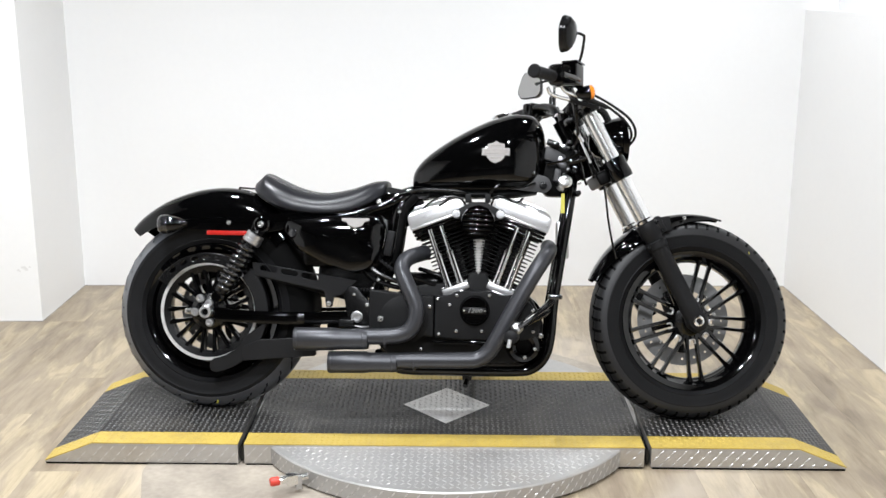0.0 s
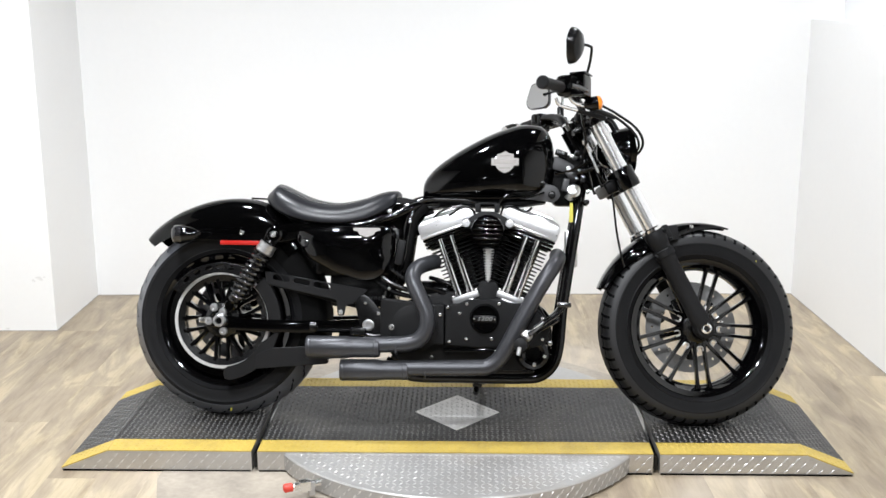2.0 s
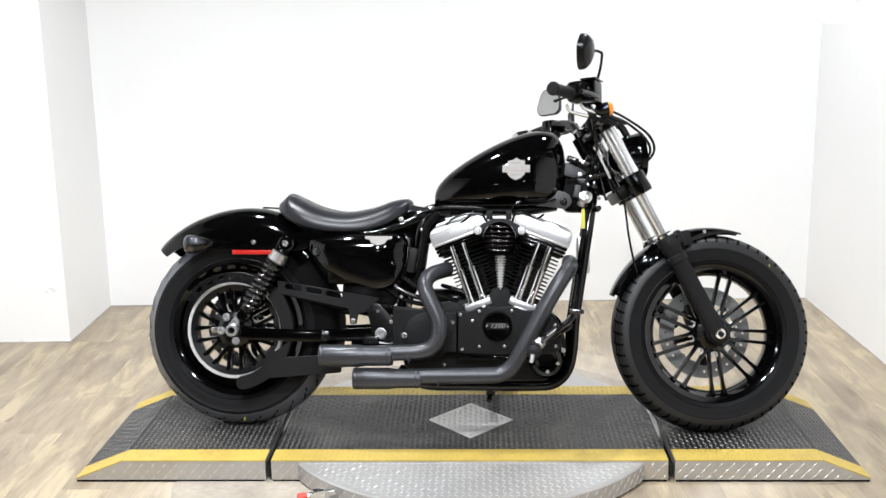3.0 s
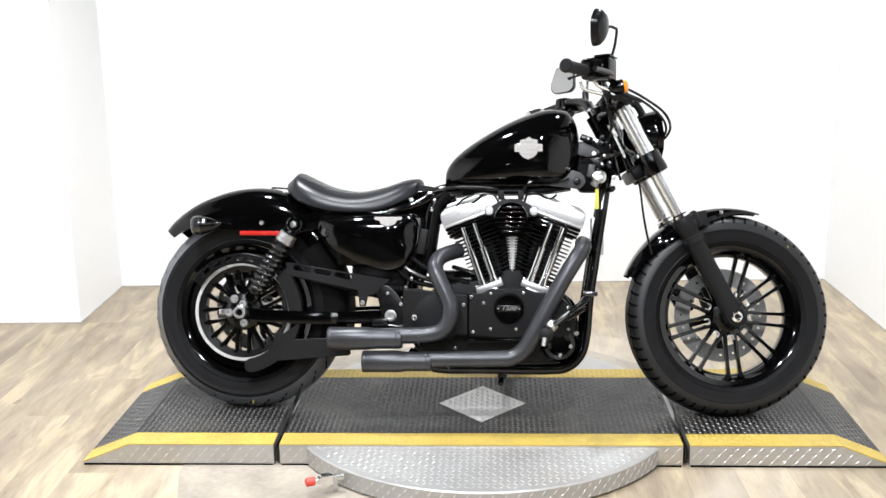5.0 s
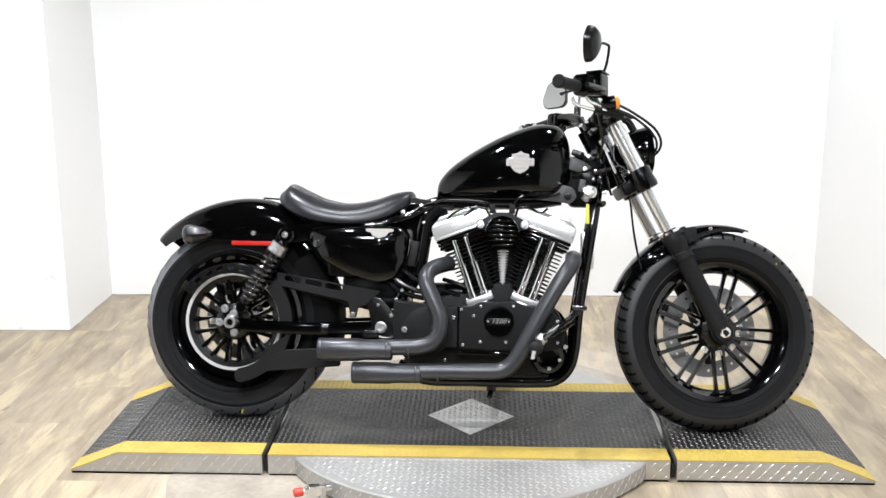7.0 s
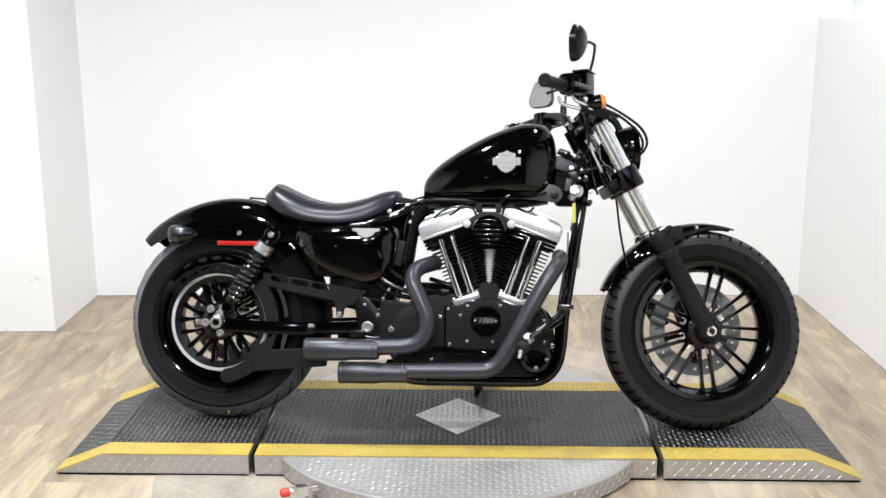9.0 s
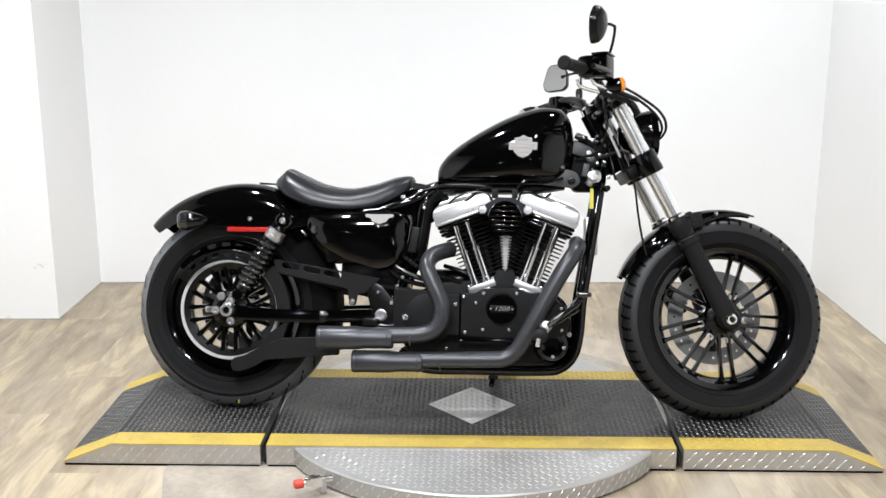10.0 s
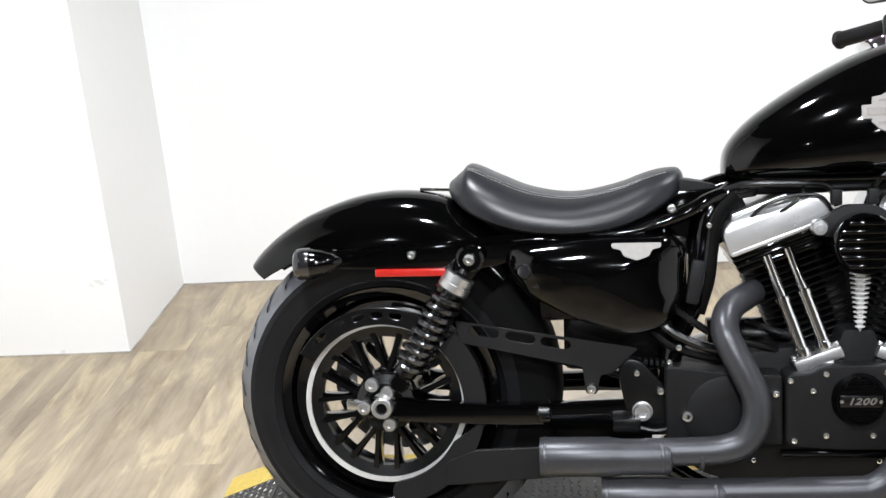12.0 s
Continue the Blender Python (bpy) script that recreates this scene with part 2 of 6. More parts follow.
# ---- mesh tools ----
def smooth(points, res):
    """Points on a curve through the given ones."""
    p = [Vector(q) for q in points]
    out = []
    for i in range(len(p) - 1):
        a, b, c, d = p[max(i - 1, 0)], p[i], p[i + 1], p[min(i + 2, len(p) - 1)]
        for k in range(res):
            t = k / res
            out.append(0.5 * ((2 * b) + (c - a) * t + (2 * a - 5 * b + 4 * c - d) * t * t + (3 * b - a - 3 * c + d) * t ** 3))
    return out + [p[-1]]


def shade(bm, angle=35):
    """Smooth shading with the sharp edges kept."""
    lim = radians(angle)
    for f in bm.faces:
        f.smooth = True
    for e in bm.edges:
        e.smooth = len(e.link_faces) == 2 and e.calc_face_angle(0) < lim
    return bm


def skin(rings, closed=True, cap=True):
    """A surface through rings of equally many points."""
    bm = bmesh.new()
    vs = [[bm.verts.new(q) for q in r] for r in rings]
    n = len(vs[0])
    for a, b in zip(vs, vs[1:]):
        for i in range(n if closed else n - 1):
            j = (i + 1) % n
            bm.faces.new((a[i], a[j], b[j], b[i]))
    if cap and closed:
        bm.faces.new(list(reversed(vs[0])))
        bm.faces.new(vs[-1])
    bmesh.ops.recalc_face_normals(bm, faces=bm.faces)
    return shade(bm)


def tube(points, r, seg=12, res=6, cap=True):
    """A round bar along a curve; r is one radius or one per given point."""
    pts = smooth(points, res) if res > 1 else [Vector(q) for q in points]
    n = len(points) - 1
    radii = [r] * len(pts) if isinstance(r, (int, float)) else [float(np.interp(i / (len(pts) - 1) * n, range(n + 1), r)) for i in range(len(pts))]
    d0 = (pts[1] - pts[0]).normalized()
    side = d0.orthogonal().normalized()
    rings = []
    for i, p in enumerate(pts):
        d = (pts[min(i + 1, len(pts) - 1)] - pts[max(i - 1, 0)]).normalized()
        side = (side - d * side.dot(d)).normalized()
        up = d.cross(side)
        rings.append([p + (side * math.cos(a) + up * math.sin(a)) * radii[i] for a in (2 * math.pi * k / seg for k in range(seg))])
    return skin(rings, True, cap)


def lathe(profile, centre=(0, 0, 0), axis=(0, 1, 0), seg=40, closed=False):
    """A turned body: profile of (radius, place along the axis)."""
    ax = Vector(axis).normalized()
    u = ax.orthogonal().normalized()
    if abs(ax.y) > 0.9:
        u = Vector((1, 0, 0))
        u = (u - ax * u.dot(ax)).normalized()
    w = ax.cross(u)
    c = Vector(centre)
    rings = [[c + ax * h + (u * math.cos(a) + w * math.sin(a)) * max(r, 1e-4) for a in (2 * math.pi * k / seg for k in range(seg))] for r, h in profile]
    if closed:
        rings.append(rings[0])
    bm = skin(rings, True, not closed)
    if closed:
        bmesh.ops.remove_doubles(bm, verts=bm.verts, dist=1e-5)
        bmesh.ops.recalc_face_normals(bm, faces=bm.faces)
        shade(bm)
    return bm


def bevelled(bm, width, seg=2, angle=30):
    edges = [e for e in bm.edges if len(e.link_faces) == 2 and e.calc_face_angle(0) > radians(angle)]
    if width:
        bmesh.ops.bevel(bm, geom=edges, offset=width, segments=seg, affect="EDGES", profile=0.6)
    return shade(bm)


def box(x0, x1, y0, y1, z0, z1, bevel=0.0, seg=2):
    bm = bmesh.new()
    bmesh.ops.create_cube(bm, size=1)
    bm.transform(Matrix.Translation(((x0 + x1) / 2, (y0 + y1) / 2, (z0 + z1) / 2)) @ Matrix.Diagonal((abs(x1 - x0), abs(y1 - y0), abs(z1 - z0), 1)))
    return bevelled(bm, bevel, seg)


def plate(outline, y0, y1, holes=(), bevel=0.0, seg=2):
    """A flat plate cut to an outline in x and z, from y0 to y1, with holes."""
    bm = bmesh.new()
    edges = []
    for loop in (outline, *holes):
        vs = [bm.verts.new((x, y0, z)) for x, z in loop]
        edges += [bm.edges.new((vs[i], vs[(i + 1) % len(vs)])) for i in range(len(vs))]
    bmesh.ops.triangle_fill(bm, use_beauty=True, edges=edges)
    bmesh.ops.dissolve_limit(bm, angle_limit=0.01, verts=bm.verts, edges=bm.edges)
    got = bmesh.ops.extrude_face_region(bm, geom=bm.faces[:])
    bmesh.ops.translate(bm, verts=[v for v in got["geom"] if isinstance(v, bmesh.types.BMVert)], vec=(0, y1 - y0, 0))
    bmesh.ops.recalc_face_normals(bm, faces=bm.faces)
    return bevelled(bm, bevel, seg)


def rounded(points, r, n=4):
    """A closed outline with its corners rounded."""
    out = []
    pts = [Vector(p) for p in points]
    for i, p in enumerate(pts):
        a, b = pts[i - 1], pts[(i + 1) % len(pts)]
        ra = min(r, (a - p).length * 0.45, (b - p).length * 0.45)
        s, e = p + (a - p).normalized() * ra, p + (b - p).normalized() * ra
        for k in range(n + 1):
            t = k / n
            out.append(tuple((s * (1 - t) ** 2 + p * 2 * t * (1 - t) + e * t * t)[:]))
    return out


def slot(cx, cz, length, height, angle, n=5):
    """A rounded slot as an outline in x and z."""
    c, s = math.cos(radians(angle)), math.sin(radians(angle))
    r = height / 2
    pts = []
    for sign, start in ((1, -90), (-1, 90)):
        for k in range(n + 1):
            a = radians(start + 180 * k / n)
            pts.append((sign * (length / 2 - r) + r * math.cos(a), r * math.sin(a)))
    return [(cx + x * c - z * s, cz + x * s + z * c) for x, z in pts]


def joined(*bms):
    out = bmesh.new()
    for b in bms:
        me = bpy.data.meshes.new("tmp")
        b.to_mesh(me)
        out.from_mesh(me)
        bpy.data.meshes.remove(me)
        b.free()
    return out


def moved(bm, m):
    bm.transform(m)
    return bm


def finish(name, bm, mat):
    me = bpy.data.meshes.new(name)
    bm.to_mesh(me)
    bm.free()
    me.materials.append(mat)
    return me


def thing(name, label, category, group="", m=None, bm=None, mat=None, kind=""):
    ob = new(name, finish(name, bm, mat) if bm else None)
    if m is not None:
        ob.matrix_world = m
    return tagged(ob, label, category, group, kind)


def part(name, bm, mat, parent, label=""):
    ob = new(name, finish(name, bm, mat))
    ob.parent = parent
    return tagged(ob, label)


# ---- the room ----
BACK, LEFT, RIGHT, TOP = 4.855, -2.325, 1.662, 3.0


def wall(name, label, *size, mat=WALL):
    return thing(name, label, "wall", bm=box(*size), mat=mat, kind="structure")


wall("wall_north", "plain bright white painted wall behind the motorcycle", -2.5, 2.2, BACK, BACK + 0.15, 0, TOP)
pillar = wall("wall_pillar", "white painted square wall projection in the corner, scuffed near its foot", LEFT, -1.755, 4.274, BACK, 0, TOP)
wall("wall_west", "white painted side wall of the display corner", LEFT - 0.15, LEFT, 1.2, BACK, 0, TOP)
wall("wall_east", "white painted lower side wall with a flat ledge on top", RIGHT, RIGHT + 0.15, 0.1, BACK, 0, 1.325)
wall("wall_east_upper", "grey-white upper wall set back above the ledge", RIGHT + 0.15, RIGHT + 0.3, 0.1, BACK, 0, TOP)
# unseen walls closing the room; their grey is set for the paint's reflections
wall("wall_west_front", "unseen dark grey wall, added for reflections", LEFT - 3.0, LEFT, 1.05, 1.2, 0, TOP, mat=DARK_ROOM)
wall("wall_east_front", "unseen dark grey wall, added for reflections", RIGHT, RIGHT + 3.3, -0.05, 0.1, 0, TOP, mat=DARK_ROOM)
wall("wall_far_west", "unseen dark grey side wall, added for reflections", LEFT - 3.15, LEFT - 3.0, -6, 1.2, 0, TOP, mat=DARK_ROOM)
wall("wall_far_east", "unseen dark grey side wall, added for reflections", RIGHT + 3.3, RIGHT + 3.45, -6, 1.0, 0, TOP, mat=DARK_ROOM)
wall("wall_south", "unseen dark grey rear wall, added for reflections", LEFT - 3.15, RIGHT + 3.45, -6.15, -6, 0, TOP, mat=DARK_ROOM)
thing("ceiling", "dark ceiling with small round lamps", "ceiling", bm=box(LEFT - 3.15, RIGHT + 3.45, -6.15, BACK + 0.15, TOP, TOP + 0.1), mat=CEILING, kind="structure")
floor = thing("floor", "pale brown-grey wood laminate floor, scuffed round the turntable", "floor", bm=box(LEFT - 3.15, RIGHT + 3.45, -6.15, BACK + 0.15, -0.1, -0.004), mat=JOINT, kind="structure")

FOOT_LINE = material("wall_foot_line", (0.40, 0.37, 0.33), 0.7, vary=0.5, scale=9)
for k, size in enumerate(((-1.755, RIGHT - 0.003, BACK - 0.004, BACK, 0.0, 0.004), (LEFT + 0.003, -1.752, 4.270, 4.274, 0.0, 0.004), (-1.755, -1.751, 4.274, BACK - 0.004, 0.0, 0.004), (LEFT, LEFT + 0.003, 1.2, 4.270, 0.0, 0.003), (RIGHT - 0.003, RIGHT, 0.1, BACK, 0.0, 0.003))):
    thing("trim_%d" % (k + 1), "thin mottled grey-brown line at the foot of the wall", "trim", bm=box(*size), mat=FOOT_LINE, kind="structure")

SCUFF = material("wall_scuff", (0.77, 0.767, 0.758), 0.6, vary=0.12, scale=30)
rng_scuff = random.Random(11)
for sx, sz, sl, tilt in ((-1.812, 0.238, 0.020, 35), (-1.838, 0.229, 0.011, 20), (-1.79, 0.245, 0.008, -10), (-1.972, 0.010, 0.012, 0)):
    blob = [(sl * (0.55 + 0.45 * rng_scuff.random()) * math.cos(a), 0.6 * sl * (0.5 + 0.5 * rng_scuff.random()) * math.sin(a)) for a in (2 * math.pi * q / 14 for q in range(14))]
    mark = part("scuff", plate(blob, -0.0006, 0.0), SCUFF, pillar, "faint grey scuff on the paint")
    mark.matrix_local = pose(sx, 4.2738, sz, 0, tilt, 0)

for lx, ly, lz in LAMPS:
    thing("ceiling_lamp", "small round recessed ceiling lamp", "lamp", "ceiling lamps", pose(lx, ly, TOP),
                 lathe([(0.125, 0), (0.14, -0.02), (0.14, -0.045), (0.12, -0.045), (0.118, -0.012), (0.01, -0.012)], axis=(0, 0, 1), seg=24), MATTE)


# ---- the turntable platform ----
def lozenges(places, size, height, origin, u, v):
    """Raised tread lozenges at (a, b, angle) on a plane, as one mesh."""
    o, u, v = Vector(origin), Vector(u).normalized(), Vector(v).normalized()
    n = u.cross(v)
    verts, faces = [], []
    for a, b, ang in places:
        c, s = math.cos(radians(ang)), math.sin(radians(ang))
        i = len(verts)
        for l, w, h in ((-1, 0, 0), (0, -1, 0), (1, 0, 0), (0, 1, 0), (-0.45, 0, 1), (0.45, 0, 1)):
            x, y = l * size[0] / 2, w * size[1] / 2
            verts.append(o + u * (a + x * c - y * s) + v * (b + x * s + y * c) + n * (h * height - 0.0002 * (1 - h)))
        faces += [(i, i + 1, i + 4), (i + 1, i + 5, i + 4), (i + 1, i + 2, i + 5), (i + 2, i + 3, i + 5), (i + 3, i + 4, i + 5), (i + 3, i, i + 4)]
    me = bpy.data.meshes.new("tread")
    me.from_pydata([tuple(q) for q in verts], [], faces)
    return me


def tread_part(parent, mat, *args):
    me = lozenges(*args)
    me.materials.append(mat)
    ob = new("raised_tread", me)
    ob.parent = parent
    return tagged(ob, kind="stuff")


def lattice(x0, x1, y0, y1, pitch, keep=lambda x, y: True):
    nx, ny = int((x1 - x0) / pitch), int((y1 - y0) / pitch)
    return [(x, y, 45 if (i + j) % 2 else -45) for i in range(nx) for j in range(ny)
            for x, y in [(x0 + (i + 0.5) * (x1 - x0) / nx, y0 + (j + 0.5) * (y1 - y0) / ny)] if keep(x, y)]


PLAT = pose(-0.01, 3.143, 0, 0, 0, -1.3)
H, HALF, STRIPE, PITCH = 0.066, 0.326, 0.086, 0.0168

turntable = thing("turntable", "round bright tread-plate turntable disc under the platform", "turntable", m=PLAT,
                  bm=lathe([(0.0, 0.004), (0.612, 0.004), (0.622, 0.008), (0.622, H - 0.008), (0.618, H - 0.004), (0.0, H - 0.004)], axis=(0, 0, 1), seg=96), mat=STEEL)
tread_part(turntable, SHINE, lattice(-0.62, 0.62, -0.62, 0.62, 0.0195, lambda x, y: x * x + y * y < 0.36 and y < -HALF), (0.0205, 0.0058), 0.0014, (0, 0, H - 0.004), (1, 0, 0), (0, 1, 0))
rim_verts = []
for row, z in enumerate((0.013, 0.030, 0.047)):
    for k in range(220):
        if (k + row) % 2:
            rim_verts.append((k, z, 52))


def rim_tread():
    """Lozenges round the turntable's edge."""
    verts, faces = [], []
    for k, z, ang in rim_verts:
        a = 2 * math.pi * k / 220
        out, t = Vector((math.cos(a), math.sin(a), 0)), Vector((-math.sin(a), math.cos(a), 0))
        c, s = math.cos(radians(ang)), math.sin(radians(ang))
        i = len(verts)
        for l, w, h in ((-1, 0, 0), (0, -1, 0), (1, 0, 0), (0, 1, 0), (-0.45, 0, 1), (0.45, 0, 1)):
            x, y = l * 0.0105, w * 0.0031
            verts.append(tuple(out * (0.6218 + h * 0.0016) + t * (x * c - y * s) + Vector((0, 0, z + x * s + y * c))))
        faces += [(i, i + 1, i + 4), (i + 1, i + 5, i + 4), (i + 1, i + 2, i + 5), (i + 2, i + 3, i + 5), (i + 3, i + 4, i + 5), (i + 3, i, i + 4)]
    me = bpy.data.meshes.new("tread")
    me.from_pydata(verts, [], faces)
    me.materials.append(SHINE)
    ob = new("edge_tread", me)
    ob.parent = turntable
    tagged(ob, kind="stuff")


rim_tread()


def deck(name, label, x0, x1, nose):
    """One platform section; nose is the x of a sloping end's tip, or None."""
    # body
    if nose is None:
        prof = [(x0, 0.004), (x1, 0.004), (x1, H), (x0, H)]
    elif nose < x0:
        prof = [(nose, 0.002), (x1, 0.002), (x1, H), (x0, H), (nose, 0.008)]
    else:
        prof = [(x0, 0.002), (nose, 0.002), (nose, 0.008), (x1, H), (x0, H)]
    ob = thing(name, label, "ramp" if nose else "platform", "platform sections", PLAT, plate(prof, -HALF, HALF, bevel=0.002), EDGE)

    # top skins: along the flat, and down the slope
    spans = [((x0, H), (x1, H))]
    if nose is not None:
        spans.append(((nose, 0.008), (x0, H)) if nose < x0 else ((x1, H), (nose, 0.008)))
    for (ax, az), (bx, bz) in spans:
        L = math.hypot(bx - ax, bz - az)
        turn = Matrix.Translation((ax, 0, az)) @ Matrix.Rotation(-math.atan2(bz - az, bx - ax), 4, "Y")
        g = 0.0004
        part("dark_top", moved(box(g, L - g, -HALF + STRIPE, HALF - STRIPE, 0.0, 0.003), turn), DECK, ob, "dark worn non-slip tread plate")
        for y0, y1 in ((-HALF + 0.001, -HALF + STRIPE - 0.001), (HALF - STRIPE + 0.001, HALF - 0.001)):
            part("yellow_stripe", moved(box(g, L - g, y0, y1, 0.0, 0.0032), turn), YELLOW, ob, "scuffed yellow edge stripe")
        u, o = Vector((bx - ax, 0, bz - az)).normalized(), Vector((ax, 0, az))
        n = Vector((-u.z, 0, u.x))

        def clear(x, y, ax=ax):
            return not (nose is None and abs(x + ax) / 0.142 + abs(y) / 0.155 < 1.03)
        tread_part(ob, DECK_TREAD, lattice(0.004, L - 0.004, -HALF + STRIPE, HALF - STRIPE, PITCH, clear), (0.0148, 0.0060), 0.0022, o + n * 0.003, u, (0, 1, 0))
        for y0, y1 in ((-HALF, -HALF + STRIPE), (HALF - STRIPE, HALF)):
            tread_part(ob, YELLOW, lattice(0.004, L - 0.004, y0 + 0.004, y1 - 0.004, PITCH), (0.0148, 0.0058), 0.0014, o + n * 0.0032, u, (0, 1, 0))
    # lozenges on the upright faces
    lo, hi = min(x0, nose if nose is not None else x0), max(x1, nose if nose is not None else x1)

    def below(x, z):
        if nose is None:
            return abs(x) > 0.54
        if nose < x0 and x < x0:
            return z < (x - nose) / (x0 - nose) * (H - 0.012) - 0.006
        if nose > x1 and x > x1:
            return z < (nose - x) / (nose - x1) * (H - 0.012) - 0.006
        return True
    tread_part(ob, SHINE, [q for q in lattice(lo + 0.005, hi - 0.005, 0.003, H - 0.003, 0.0175, below) if q[2] > 0], (0.0235, 0.0060), 0.0017, (0, -HALF, 0), (1, 0, 0), (0, 0, 1))
    # thin black strip put in as the shadow under the section's edge
    part("base_strip", box(lo + 0.004, hi - 0.004, -HALF - 0.0015, -HALF + 0.004, 0.0, 0.0055), INNER, ob, "black strip standing in for the shadow gap")
    return ob


deck("ramp", "low dark tread-plate ramp with yellow edges under the rear wheel", -1.075, -0.630, -1.222)
centre = deck("platform", "dark tread-plate platform with yellow edges and bright diamond inlay", -0.612, 0.602, None)
deck("ramp", "low dark tread-plate ramp with yellow edges under the front wheel", 0.622, 1.068, 1.212)
part("diamond_inlay", moved(plate([(-0.142, 0), (0, -0.155), (0.142, 0), (0, 0.155)], 0, 0.004), pose(0, 0, H + 0.001, 90)), INLAY, centre, "bright bare-metal diamond")
tread_part(centre, SHINE, lattice(-0.15, 0.15, -0.16, 0.16, PITCH, lambda x, y: abs(x) / 0.142 + abs(y) / 0.155 < 0.9), (0.0185, 0.0062), 0.0015, (0, 0, H + 0.0048), (1, 0, 0), (0, 1, 0))
for gx in (-0.621, 0.612):
    part("hinge_strip", box(gx - 0.004, gx + 0.004, -HALF + 0.01, HALF, 0.01, H - 0.01), SATIN, centre, "dark gap strip")

pin = thing("locking_pin", "steel turntable locking pin with a red rubber grip, beside the disc", "locking pin", m=pose(-0.468, 2.640, 0.046, 0, 0, 22) @ Matrix.Diagonal((0.74, 0.8, 0.8, 1)),
            bm=joined(box(-0.012, 0.034, -0.016, 0.016, -0.02, 0.018, 0.004), lathe([(0.012, 0.03), (0.012, 0.075)], axis=(1, 0, 0), seg=16)), mat=BOLT)
part("red_grip", lathe([(0.0, -0.075), (0.013, -0.073), (0.016, -0.068), (0.016, -0.04), (0.011, -0.036)], axis=(1, 0, 0), seg=20), REDCAP, pin, "red rubber end cap")
part("lever", joined(tube([(-0.04, 0, 0), (-0.01, -0.004, 0.004), (0.02, 0.0, 0.004)], 0.007, 10), box(-0.03, 0.0, -0.013, -0.009, -0.011, 0.011, 0.002), box(-0.03, 0.0, 0.009, 0.013, -0.011, 0.011, 0.002)), BOLT, pin)
part("mount_block", box(0.025, 0.050, -0.014, 0.014, -0.042, 0.010, 0.004), STEEL, pin)

# pale sheet under the turntable, its corners showing
thing("floor_sheet", "pale worn vinyl sheet on the floor under the turntable", "sheet", m=pose(-0.02, 3.15, 0.0, 0, 0, 3),
              bm=moved(plate(rounded([(-0.93, -0.30), (-0.86, -0.66), (-0.50, -0.72), (-0.1, -0.6), (0.3, -0.5), (0.72, 0.42), (0.46, 0.70), (-0.2, 0.78), (-0.66, 0.62)], 0.05), 0, 0.001), pose(0, 0, 0.0018, -90)), mat=PALE, kind="structure")


# ---- the motorcycle: x ahead, y to its left, z up, standing on its side stand ----
bike = thing("motorcycle", "gloss black cruiser motorcycle leaning on its side stand, dark grey exhausts",
             "motorcycle", m=pose(0.0, 3.09, 0.075, -13.5, 0, -4.0))
AXLE_R, AXLE_F, TYRE = Vector((-0.775, 0, 0.312)), Vector((0.763, 0, 0.309)), 0.319
RAKE = Vector((-0.473, 0, 0.881))
HEAD = Vector((0.372, 0, 0.905))
STEER = Matrix.Translation(HEAD) @ Matrix.Rotation(radians(6), 4, RAKE) @ Matrix.Translation(-HEAD)


def steered(bm):
    return moved(bm, STEER)


def arc(cx, cz, r, a0, a1, n=16):
    return [(cx + r * math.cos(radians(a0 + (a1 - a0) * k / n)), cz + r * math.sin(radians(a0 + (a1 - a0) * k / n))) for k in range(n + 1)]


def band(cx, cz, r0, r1, a0, a1, n=16):
    return arc(cx, cz, r1, a0, a1, n) + arc(cx, cz, r0, a1, a0, n)


def bolt(parent, place, r=0.008, h=0.008, mat=None, m=Matrix(), axis=(0, -1, 0)):
    """A button-head bolt with a socket."""
    bm = lathe([(r, 0), (r, h * 0.6), (r * 0.86, h * 0.95), (r * 0.45, h), (r * 0.42, h * 0.4), (0, h * 0.4)], place, axis, 14)
    return part("bolt", moved(bm, m), mat or BOLT, parent)


